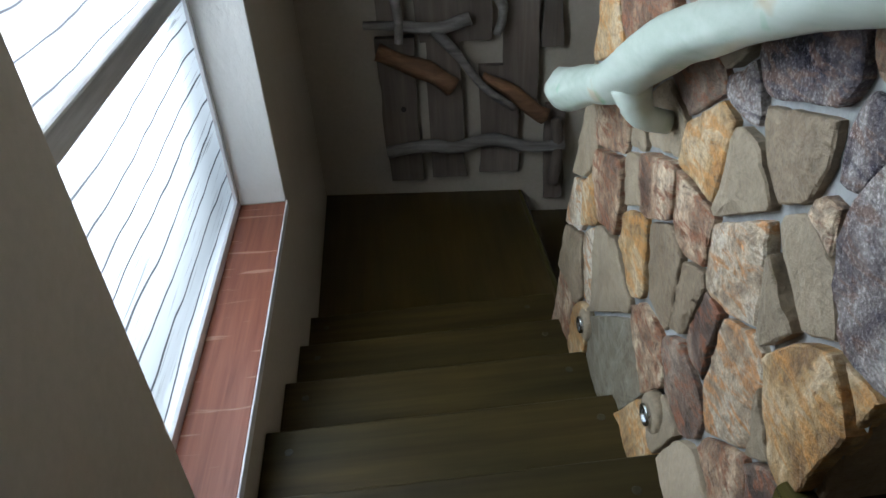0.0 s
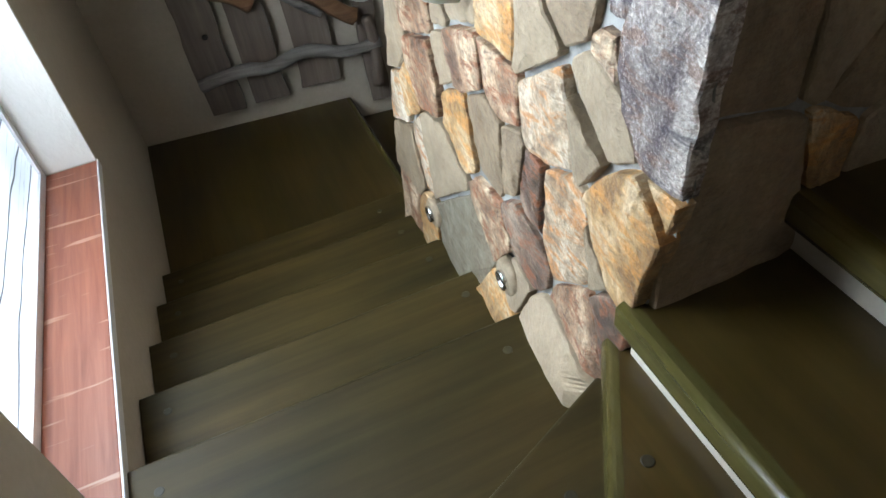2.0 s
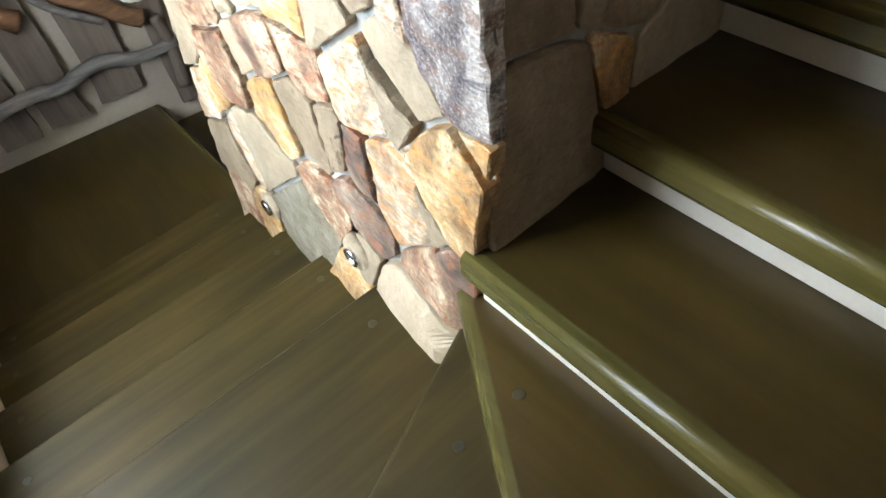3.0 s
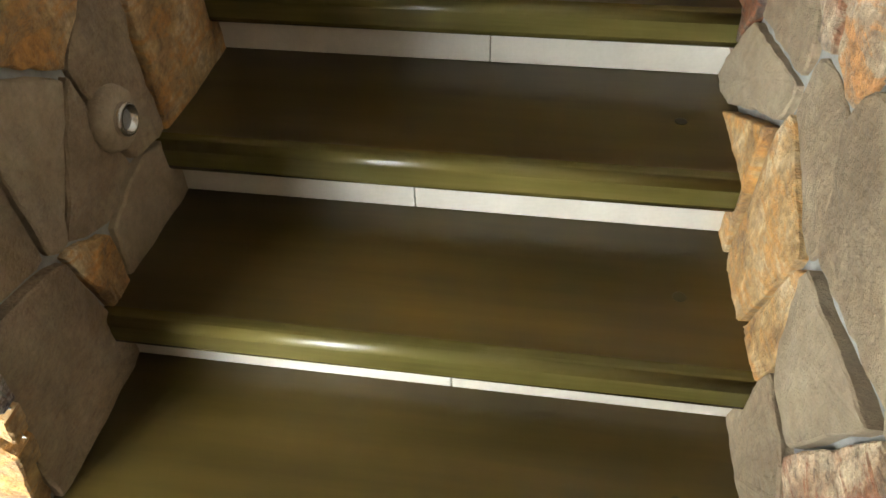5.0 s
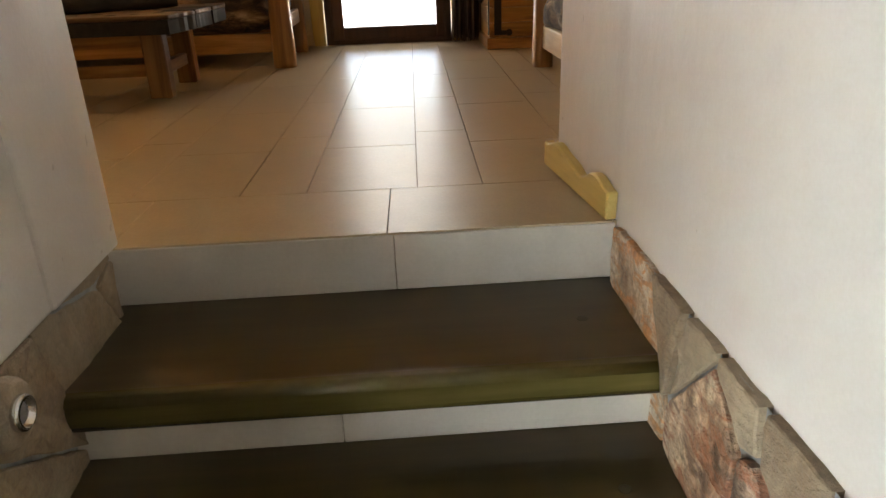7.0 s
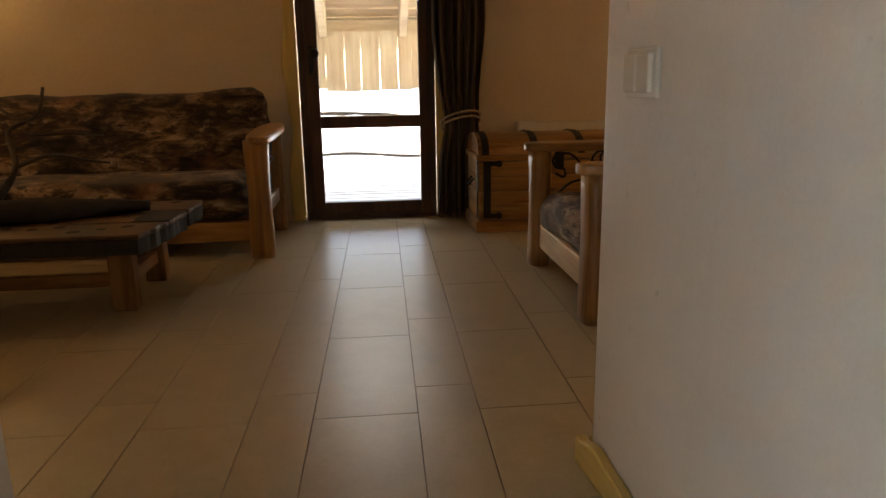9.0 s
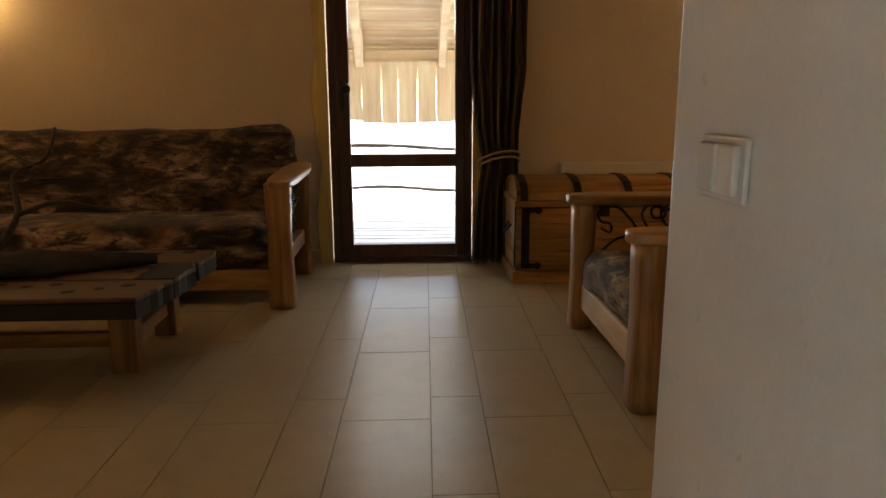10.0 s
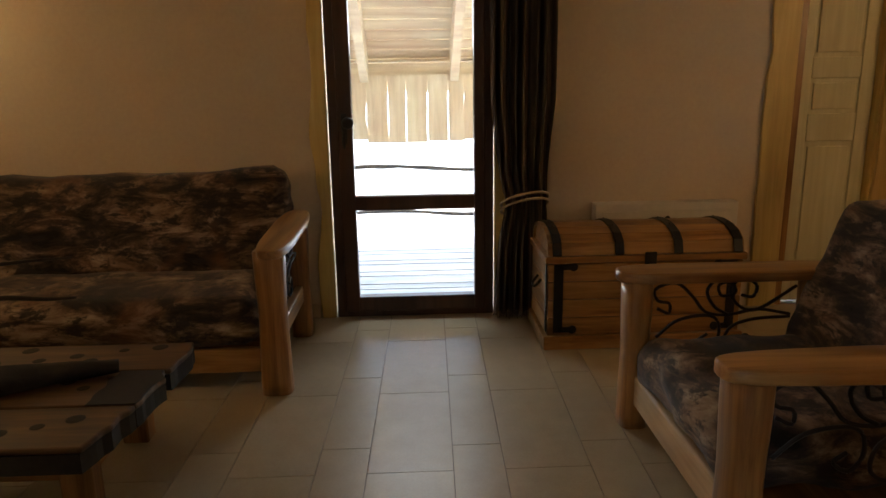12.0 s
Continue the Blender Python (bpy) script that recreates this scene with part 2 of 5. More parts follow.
GROUT = plain("tile_grout", (0.19, 0.14, 0.09), 0.9)
IRON = plain("black_wrought_iron", (0.018, 0.016, 0.015), 0.5, 0.3)
CHROME = plain("brushed_chrome", (0.72, 0.72, 0.72), 0.16, 1.0, 0.05)
LENS_GLASS = plain("lamp_lens", (0.5, 0.5, 0.5), 0.08, 0.6, 0.1)
WHITE_METAL = plain("white_enamel", (0.68, 0.63, 0.56), 0.45, 0, 0.04)
SWITCH = plain("white_switch_plastic", (0.62, 0.57, 0.50), 0.22, 0, 0.03)
WHITE_FRAME = plain("white_window_frame", (0.70, 0.70, 0.72), 0.4, 0, 0.06)
GREY_FRAME = wood("grey_window_transom", (0.30, 0.29, 0.28), (0.45, 0.44, 0.43), (0.60, 0.59, 0.58), 1, 0.6, 1.0, 6, 0.3)
ROPE = plain("pale_rope", (0.42, 0.33, 0.23), 0.9, 0, 0.3, 200)
SNOW = plain("pale_ground", (0.70, 0.70, 0.68), 0.9, 0, 0.1, 2)
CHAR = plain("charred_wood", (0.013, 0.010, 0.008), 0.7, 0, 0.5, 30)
BARK = plain("dark_bark", (0.10, 0.085, 0.075), 0.9, 0, 0.3, 20)


def _rail(nt, b):
    v = coords(nt)
    f = tex(nt, v, 5, 5, 0.6, 0.8)
    fine = tex(nt, coords(nt, (14, 3, 14)), 3, 4, 0.6)
    c = ramp(nt, mix(nt, 0.3, f, fine), [(0.3, (0.36, 0.44, 0.36)), (0.5, (0.50, 0.56, 0.49)), (0.7, (0.58, 0.62, 0.57))])
    spot = tex(nt, coords(nt, (4, 6, 4)), 1.7, 3, 0.6)
    c = mix(nt, ramp(nt, spot, [(0.62, (0, 0, 0)), (0.72, (0.8, 0.8, 0.8))]), c, (0.16, 0.42, 0.24))
    tan = tex(nt, coords(nt, (7, 5, 9)), 1.3, 3, 0.5)
    c = mix(nt, ramp(nt, tan, [(0.66, (0, 0, 0)), (0.76, (0.7, 0.7, 0.7))]), c, (0.46, 0.33, 0.17))
    nt.links.new(c, b.inputs["Base Color"])
    bump(nt, b, fine, 0.15, 0.006)


RAIL = mat("pale_green_peeled_log", _rail, 0.35)


def _fabric(nt, b):
    v = coords(nt)
    warp = tex(nt, v, 3.0, 3, 0.6)
    stretch = coords(nt, (2.3, 2.3, 7.0))
    f = tex(nt, stretch, 1.5, 7, 0.66, 0.5)
    g = tex(nt, coords(nt, (4, 4, 9)), 1.9, 7, 0.7, 0.3)
    c = ramp(nt, f, [(0.37, (0.010, 0.008, 0.008)), (0.45, (0.042, 0.027, 0.020)), (0.52, (0.115, 0.072, 0.045)),
                     (0.59, (0.24, 0.165, 0.105)), (0.68, (0.38, 0.30, 0.21))])
    c = mix(nt, ramp(nt, g, [(0.50, (0, 0, 0)), (0.58, (0.9, 0.9, 0.9))]), c, (0.022, 0.017, 0.017))
    c = mix(nt, ramp(nt, warp, [(0.58, (0, 0, 0)), (0.70, (0.5, 0.5, 0.5))]), c, (0.17, 0.075, 0.03))
    nt.links.new(c, b.inputs["Base Color"])
    bump(nt, b, tex(nt, v, 320, 2, 0.5), 0.2, 0.003)
    b.inputs["Sheen Weight"].default_value = 0.15


FABRIC = mat("printed_landscape_plush", _fabric, 0.9, 0, 0.2)


def _curtain(nt, b):
    s = tex(nt, coords(nt, (1, 55, 0.15)), 1.0, 3, 0.6)
    f = tex(nt, coords(nt), 260, 2, 0.5)
    nt.links.new(ramp(nt, mix(nt, 0.2, s, f), [(0.36, (0.07, 0.050, 0.042)), (0.5, (0.17, 0.128, 0.105)), (0.64, (0.36, 0.28, 0.225))]), b.inputs["Base Color"])
    bump(nt, b, f, 0.2, 0.003)


CURTAIN = mat("dark_striped_curtain", _curtain, 0.85, 0, 0.2)


def glass(name):
    m = bpy.data.materials.new(name)
    m.use_nodes = True
    nt = m.node_tree
    nt.nodes.clear()
    out = nt.nodes.new("ShaderNodeOutputMaterial")
    tr, gl = nt.nodes.new("ShaderNodeBsdfTransparent"), nt.nodes.new("ShaderNodeBsdfGlossy")
    gl.inputs["Roughness"].default_value = 0.02
    fr = nt.nodes.new("ShaderNodeFresnel")
    fr.inputs[0].default_value = 1.45
    mx = nt.nodes.new("ShaderNodeMixShader")
    nt.links.new(fr.outputs[0], mx.inputs[0])
    nt.links.new(tr.outputs[0], mx.inputs[1])
    nt.links.new(gl.outputs[0], mx.inputs[2])
    nt.links.new(mx.outputs[0], out.inputs[0])
    return m


GLASS = glass("clear_glass")


def _blind():
    m = bpy.data.materials.new("translucent_grained_blind")
    m.use_nodes = True
    nt = m.node_tree
    nt.nodes.clear()
    out = nt.nodes.new("ShaderNodeOutputMaterial")
    tl, tp, df = (nt.nodes.new(k) for k in ("ShaderNodeBsdfTranslucent", "ShaderNodeBsdfTransparent", "ShaderNodeBsdfDiffuse"))
    v = coords(nt, (1, 3.2, 9))
    w = nt.nodes.new("ShaderNodeTexWave")
    w.wave_type, w.bands_direction = "BANDS", "Z"
    w.inputs["Scale"].default_value = 0.36
    w.inputs["Distortion"].default_value = 4.2
    w.inputs["Detail"].default_value = 3
    w.inputs["Detail Scale"].default_value = 0.9
    nt.links.new(v, w.inputs["Vector"])
    fine = tex(nt, coords(nt, (1, 2.4, 70)), 1.0, 4, 0.6, 0.4)
    lines = ramp(nt, w.outputs["Fac"], [(0.0, (0.10, 0.10, 0.11)), (0.033, (0.93, 0.96, 0.97))])
    c = mix(nt, 0.75, lines, ramp(nt, fine, [(0.28, (0.18, 0.19, 0.20)), (0.42, (0.93, 0.97, 0.98))]), "MULTIPLY")
    for s in (tl, tp, df):
        nt.links.new(c, s.inputs["Color"])
    a, b = nt.nodes.new("ShaderNodeMixShader"), nt.nodes.new("ShaderNodeMixShader")
    a.inputs[0].default_value, b.inputs[0].default_value = 0.45, 0.15
    nt.links.new(tl.outputs[0], a.inputs[1])
    nt.links.new(tp.outputs[0], a.inputs[2])
    nt.links.new(a.outputs[0], b.inputs[1])
    nt.links.new(df.outputs[0], b.inputs[2])
    nt.links.new(b.outputs[0], out.inputs[0])
    return m


BLIND = _blind()


def _glow(nt, b):
    b.inputs["Base Color"].default_value = (0.9, 0.7, 0.4, 1)
    b.inputs["Emission Color"].default_value = (1.0, 0.66, 0.28, 1)
    b.inputs["Emission Strength"].default_value = 3.0


SHADE = mat("glowing_lamp_shade", _glow, 0.5)

# ---- mesh helpers ----


def box(bm, x0, x1, y0, y1, z0, z1):
    made = bmesh.ops.create_cube(bm, size=1.0)["verts"]
    for v in made:
        v.co = Vector(((x0 + x1) / 2 + v.co.x * (x1 - x0), (y0 + y1) / 2 + v.co.y * (y1 - y0), (z0 + z1) / 2 + v.co.z * (z1 - z0)))
    return made


def boxm(*a):
    bm = bmesh.new()
    box(bm, *a)
    return bm


def rounded(bm, r=0.006, seg=2):
    bmesh.ops.bevel(bm, geom=bm.edges[:], offset=r, segments=seg, affect="EDGES", profile=0.5, clamp_overlap=True)
    return bm


def prism(poly, lo, hi, axis=2, bm=None):
    """A polygon pushed along an axis. axis 2: (x, y); axis 0: (y, z); axis 1: (x, z)."""
    bm = bm or bmesh.new()
    def at(p, h):
        return {2: (p[0], p[1], h), 0: (h, p[0], p[1]), 1: (p[0], h, p[1])}[axis]
    a = [bm.verts.new(at(p, lo)) for p in poly]
    b = [bm.verts.new(at(p, hi)) for p in poly]
    n = len(poly)
    bm.faces.new(a)
    bm.faces.new(b)
    for i in range(n):
        bm.faces.new((a[i], a[(i + 1) % n], b[(i + 1) % n], b[i]))
    bmesh.ops.recalc_face_normals(bm, faces=bm.faces[:])
    return bm


def tube(points, radii, sides=10, wob=0.0, bm=None, seed=0.0, closed=True):
    """A limb swept along points, with a radius at each and an uneven skin."""
    bm = bm or bmesh.new()
    pts = [Vector(p) for p in points]
    rings = []
    for i, p in enumerate(pts):
        d = (pts[min(i + 1, len(pts) - 1)] - pts[max(i - 1, 0)]).normalized()
        up = Vector((0, 0, 1)) if abs(d.z) < 0.9 else Vector((1, 0, 0))
        a = d.cross(up).normalized()
        b = d.cross(a).normalized()
        ring = []
        for k in range(sides):
            t = 2 * math.pi * k / sides
            q = a * math.cos(t) + b * math.sin(t)
            r = radii[i] * (1 + wob * noise.noise(p * 6 + q * 1.3 + Vector((seed, seed, 0))))
            ring.append(bm.verts.new(p + q * r))
        rings.append(ring)
    for r0, r1 in zip(rings, rings[1:]):
        for k in range(sides):
            bm.faces.new((r0[k], r0[(k + 1) % sides], r1[(k + 1) % sides], r1[k]))
    if closed:
        bm.faces.new(rings[0])
        bm.faces.new(rings[-1])
    bmesh.ops.recalc_face_normals(bm, faces=bm.faces[:])
    return bm


def smooth_path(ctrl, n):
    """Points along a smooth curve through the control points."""
    c = [Vector(p) for p in ctrl]
    c = [c[0] * 2 - c[1]] + c + [c[-1] * 2 - c[-2]]
    out = []
    m = len(c) - 3
    for i in range(n + 1):
        u = i / n * m
        k = min(int(u), m - 1)
        t = u - k
        p0, p1, p2, p3 = c[k:k + 4]
        out.append(0.5 * ((2 * p1) + (p2 - p0) * t + (2 * p0 - 5 * p1 + 4 * p2 - p3) * t * t + (3 * p1 - p0 - 3 * p2 + p3) * t ** 3))
    return out


def lathe(profile, center, axis, sides=24, bm=None):
    """A turned body: (radius, height) pairs round an axis."""
    bm = bm or bmesh.new()
    q = Vector(axis).to_track_quat("Z", "Y")
    rings = [[bm.verts.new(Vector(center) + q @ Vector((r * math.cos(2 * math.pi * k / sides), r * math.sin(2 * math.pi * k / sides), h)))
              for k in range(sides)] for r, h in profile]
    for r0, r1 in zip(rings, rings[1:]):
        for k in range(sides):
            bm.faces.new((r0[k], r0[(k + 1) % sides], r1[(k + 1) % sides], r1[k]))
    bm.faces.new(rings[0])
    bm.faces.new(rings[-1])
    bmesh.ops.recalc_face_normals(bm, faces=bm.faces[:])
    return bm


def cushion(x0, x1, y0, y1, z0, z1, lump=0.02, r=0.3, seed=0.0, cuts=14):
    """A stuffed pad with soft rounded edges and an uneven skin."""
    bm = bmesh.new()
    bmesh.ops.create_cube(bm, size=2.0)
    bmesh.ops.subdivide_edges(bm, edges=bm.edges[:], cuts=cuts, use_grid_fill=True)
    half = Vector(((x1 - x0) / 2, (y1 - y0) / 2, (z1 - z0) / 2))
    mid = Vector(((x0 + x1) / 2, (y0 + y1) / 2, (z0 + z1) / 2))
    rad = min(half) * r * 2
    for v in bm.verts:
        p = Vector((v.co.x * half.x, v.co.y * half.y, v.co.z * half.z))
        core = Vector([max(-(h - rad), min(h - rad, c)) if h > rad else 0 for c, h in zip(p, half)])
        d = p - core
        if d.length > 1e-6:
            p = core + d.normalized() * min(d.length, rad)
        n = noise.noise((p + mid) * 5 + Vector((seed, 0, 0))) * lump + noise.noise((p + mid) * 13) * lump * 0.4
        v.co = mid + p + (p.normalized() * n)
    return bm


def finish(bm, smooth):
    for f in bm.faces:
        f.smooth = smooth
    return bm


def make(name, bm, material, origin=(0, 0, 0), smooth=False):
    o = Vector(origin)
    for v in bm.verts:
        v.co -= o
    finish(bm, smooth)
    me = bpy.data.meshes.new(name)
    bm.to_mesh(me)
    bm.free()
    me.materials.append(material)
    ob = new(name, me)
    ob.location = o
    return ob


def thing(name, base, label, category, group="", kind=""):
    ob = new(name)
    ob.empty_display_size = 0.1
    ob.location = base
    return tagged(ob, label, category, group, kind)


def root_of(ob):
    p = Vector((0, 0, 0))
    while ob is not None:
        p += ob.location
        ob = ob.parent
    return p


def part(name, bm, material, parent, label="", smooth=False, kind=""):
    """One mesh under a thing or a part; built in world coordinates."""
    ob = make(name, bm, material, root_of(parent), smooth)
    ob.location = (0, 0, 0)
    ob.parent = parent
    return tagged(ob, label, "", "", kind)


def solid(name, bm, material, label, category, base=(0, 0, 0), group="", kind="", smooth=False):
    return tagged(make(name, bm, material, base, smooth), label, category, group, kind)


def setting(name, bm, material, label, category):
    return solid(name, bm, material, label, category, kind="structure")


def wavy(lo, hi, fixed, amp, seed, n=26):
    """An uneven live edge: pairs (run, offset) from lo to hi."""
    return [(lo + (hi - lo) * i / n, fixed + amp * noise.noise(Vector((seed, (lo + (hi - lo) * i / n) * 2.3, 0))) + amp * 0.4 * noise.noise(Vector((seed + 9, (lo + (hi - lo) * i / n) * 7, 0)))) for i in range(n + 1)]


# ---- plan ----
H = 0.1575            # rise of a step
WL, WB, WF = -2.79, 4.52, 3.90   # stairwell left wall, stairwell back wall, room's far wall
PX, PY = -1.68, 1.18  # faces of the stone pier
WR = 0.475             # end of the right-hand stair wall
TOP = 2.60
BACK = [0.0, 0.0, -0.355, -0.694, -1.03, -1.361, -1.70]   # riser behind tread k
NOSE_Y = {8: 1.655, 9: 2.012, 10: 2.375, 11: 2.743, 12: 3.11}

# right-hand wall of the upper flight, its end a little rounded
setting("wall_right", rounded(prism([(-2.79, -0.22), (-2.79, 0.0), (0.0, 0.0), (WR, 0.043), (WR, -0.22)], -3.0, TOP), 0.012, 3), WHITE_PLASTER, "glossy off-white trowelled plaster wall above the stairs", "wall")
setting("wall_front_right", boxm(WR - 0.25, WR - 0.004, -2.95, -0.224, -0.3, TOP), ROOM_PLASTER, "peach plastered inner wall", "wall")
# the pier between the flights: stone-clad below, plastered above
PIER = [(PY + 0.005, -3.0), (2.95, -3.0), (2.90, -2.0), (2.66, -1.0), (2.50, -0.4), (2.40, 0.0), (2.40, TOP), (PY + 0.005, TOP)]
setting("wall_pier", prism(PIER, PX + 0.012, -0.03, 0), MORTAR, "stone-clad masonry pier between the stair flights", "wall")
setting("plaster_pier", rounded(boxm(PX - 0.005, -0.02, PY - 0.012, 2.42, 0.012, TOP - 0.003), 0.008), WHITE_PLASTER, "off-white plastered upper part of the pier", "wall")
setting("plaster_pilaster", rounded(boxm(-0.342, -0.012, PY - 0.020, 2.43, 0.015, TOP - 0.004), 0.008), WHITE_PLASTER, "off-white plastered pilaster beside the stairs", "wall")
setting("wall_room_near", boxm(-0.25, -0.025, 2.44, 4.2, -0.3, TOP), ROOM_PLASTER, "peach plastered inner wall", "wall")
# left wall with the stair window
WY0, WY1, WZ0, WZ1 = 1.468, 3.095, -1.245, 0.75
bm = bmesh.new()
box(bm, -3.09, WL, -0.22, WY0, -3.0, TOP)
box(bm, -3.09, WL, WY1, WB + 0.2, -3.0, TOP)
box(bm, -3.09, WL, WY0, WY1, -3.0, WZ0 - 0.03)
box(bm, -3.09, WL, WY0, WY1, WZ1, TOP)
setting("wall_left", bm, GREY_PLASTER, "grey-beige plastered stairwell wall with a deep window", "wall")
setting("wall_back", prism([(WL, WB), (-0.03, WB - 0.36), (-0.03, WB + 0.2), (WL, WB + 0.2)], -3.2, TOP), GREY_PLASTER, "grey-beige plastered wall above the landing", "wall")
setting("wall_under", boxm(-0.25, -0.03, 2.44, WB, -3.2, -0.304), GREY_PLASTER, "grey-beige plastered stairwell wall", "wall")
setting("wall_start", boxm(-3.09, WR, -0.42, -0.224, -3.0, TOP), GREY_PLASTER, "plain outer wall behind the stairs", "wall")
# room walls
D0, D1, DT = 0.075, 1.035, 2.10      # glazed door
E0, E1, ET = -2.20, -1.60, 2.05      # painted door
bm = bmesh.new()
box(bm, WF, WF + 0.25, D1, 4.2, -0.3, TOP)
box(bm, WF, WF + 0.25, D0, D1, DT, TOP)
box(bm, WF, WF + 0.25, E1, D0, -0.3, TOP)
box(bm, WF, WF + 0.25, E0, E1, ET, TOP)
box(bm, WF, WF + 0.25, -2.95, E0, -0.3, TOP)
setting("wall_far", bm, ROOM_PLASTER, "peach plastered room wall with two doorways", "wall")
setting("wall_room_left", boxm(-0.25, WF + 0.25, 4.2, 4.4, -0.3, TOP), ROOM_PLASTER, "peach plastered room wall", "wall")
setting("wall_room_right", boxm(0.3, WF + 0.25, -3.15, -2.95, -0.3, TOP), ROOM_PLASTER, "peach plastered room wall", "wall")
setting("ceiling", boxm(-3.09, WF + 0.25, -3.15, WB + 0.2, TOP + 0.002, TOP + 0.2), CEIL, "plain off-white ceiling", "ceiling")
floor = setting("floor", boxm(0.012, WF + 0.25, -2.95, 4.2, -0.3, -0.006), GROUT, "beige tiled living room floor", "floor")
setting("ground_slab", boxm(-3.09, -0.03, -0.22, WB, -3.3, -3.2), GREY_PLASTER, "concrete base under the stairs", "floor")

# ---- window on the stairs ----
win = thing("window_1", (-2.98, 2.29, WZ0), "bright stair window behind a translucent grained blind", "window", kind="structure")
GX = -2.975
bm = bmesh.new()
box(bm, GX - 0.05, GX, WY0, WY0 + 0.05, WZ0, WZ1)
box(bm, GX - 0.05, GX, WY1 - 0.035, WY1, WZ0, WZ1)
box(bm, GX - 0.05, GX, WY0 + 0.05, WY1 - 0.035, WZ0, WZ0 + 0.04)
box(bm, GX - 0.05, GX, WY0 + 0.05, WY1 - 0.035, WZ1 - 0.05, WZ1)
part("window_frame", bm, WHITE_FRAME, win)
part("transom", rounded(boxm(GX - 0.045, GX + 0.012, WY0 + 0.05, WY1 - 0.035, -0.375, -0.30), 0.008), GREY_FRAME, win, "weathered grey wooden transom")
for z0, z1 in ((WZ0 + 0.04, -0.375), (-0.30, WZ1 - 0.05)):
    o = part("pane", boxm(GX - 0.034, GX - 0.028, WY0 + 0.05, WY1 - 0.035, z0, z1), GLASS, win)
    o.visible_shadow = False
    bm = bmesh.new()
    n = 46
    cols = [[bm.verts.new((GX - 0.012 + 0.0025 * noise.noise(Vector((i * 0.9, j * 0.5, z0))), WY0 + 0.05 + (WY1 - WY0 - 0.085) * j / 12, z0 + (z1 - z0) * i / n)) for j in range(13)] for i in range(n + 1)]
    for a, b in zip(cols, cols[1:]):
        for j in range(12):
            bm.faces.new((a[j], a[j + 1], b[j + 1], b[j]))
    part("blind", bm, BLIND, win, "white translucent blind with wavy grain", True)
part("window_sill", rounded(boxm(GX, WL + 0.004, WY0, WY1, WZ0 - 0.028, WZ0 + 0.004), 0.004), SILL, win, "red marbled window sill")
part("sill_edge", rounded(boxm(WL + 0.004, WL + 0.011, WY0 - 0.02, WY1 + 0.004, WZ0 - 0.030, WZ0 + 0.008), 0.003), WHITE_FRAME, win, "white sill edge strip")
part("reveal", rounded(boxm(GX, WL + 0.003, WY1 - 0.001, WY1 + 0.02, WZ0 + 0.006, WZ1), 0.003), REVEAL_PLASTER, win, "white plastered reveal with worn edge")

# ---- stairs ----
stairs = thing("staircase", (-1.7, 1.0, -1.4), "winding staircase with olive-stained wooden treads and pale tiled risers", "staircase", kind="structure")


def level(k):
    return -H * k if k != 1 else -0.147


def tread_part(poly, k, material, front):
    """front: index of the polygon's edge that is the nosing, made of a strip of its own."""
    n = len(poly)
    if material is OLIVE_X:
        bm = prism(poly, level(k) - 0.074, level(k))
        bm.verts.ensure_lookup_table()
        v = bm.verts
        ends = ({v[front], v[(front + 1) % n]}, {v[n + front], v[n + (front + 1) % n]})
        bmesh.ops.bevel(bm, geom=[e for e in bm.edges if set(e.verts) in ends], offset=0.012, segments=4, affect="EDGES", profile=0.5)
        return part("tread", bm, material, stairs)
    pts = [Vector(p) for p in poly]
    a, b = pts[front], pts[(front + 1) % n]
    before, after = pts[front - 1], pts[(front + 2) % n]
    a2 = a + (before - a).normalized() * min(0.034, (before - a).length * 0.5)
    b2 = b + (after - b).normalized() * min(0.034, (after - b).length * 0.5)
    body = list(pts)
    body[front], body[(front + 1) % n] = a2, b2
    ob = part("tread", prism([tuple(p) for p in body], level(k) - 0.074, level(k)), material, stairs)
    bm = prism([tuple(p) for p in (a, b, b2, a2)], level(k) - 0.076, level(k) + 0.0006)
    bm.verts.ensure_lookup_table()
    v = bm.verts
    edges = [e for e in bm.edges if set(e.verts) in ({v[0], v[1]}, {v[4], v[5]})]
    bmesh.ops.bevel(bm, geom=edges, offset=0.019, segments=5, affect="EDGES", profile=0.5)
    strip = part("nosing", bm, NOSE_Y_WOOD, ob, "lighter olive rounded nosing")
    for p in strip.data.polygons:
        p.use_smooth = p.area < 0.03 and abs(p.normal.z) < 0.98
    return ob


def plug_at(tread, x, y, z):
    part("wood_plug", lathe([(0.013, 0.0), (0.013, 0.0015), (0.011, 0.0025)], (x, y, z - 0.001), (0, 0, 1), 12), PLUG, tread, "round dark wood plug")


for k in range(1, 6):
    nose = BACK[k + 1] - 0.045 if k < 5 else -1.722
    t = tread_part([(BACK[k] + 0.03, 0.004), (BACK[k] + 0.03, PY + 0.03), (nose, PY + 0.03), (nose, 0.004)], k, OLIVE_Y, 2)
    plug_at(t, (BACK[k] + nose) / 2, 0.13, level(k))
    # tiled riser above this tread
    x = BACK[k]
    cuts = [0.004, 0.655 if k in (2, 4) else 0.535, PY + 0.02]
    hi = level(k - 1) - (0.074 if k > 1 else 0.004)
    for y0, y1 in zip(cuts, cuts[1:]):
        part("riser_tile", rounded(boxm(x - 0.001, x + 0.011, y0 + 0.001, y1 - 0.001, level(k) + 0.001, hi - 0.001), 0.0015, 1), RISER_TILE, stairs)
    part("riser_core", boxm(x + 0.009, x + 0.03, 0.004, PY + 0.02, -H * k - 0.02, hi), GROUT, stairs)

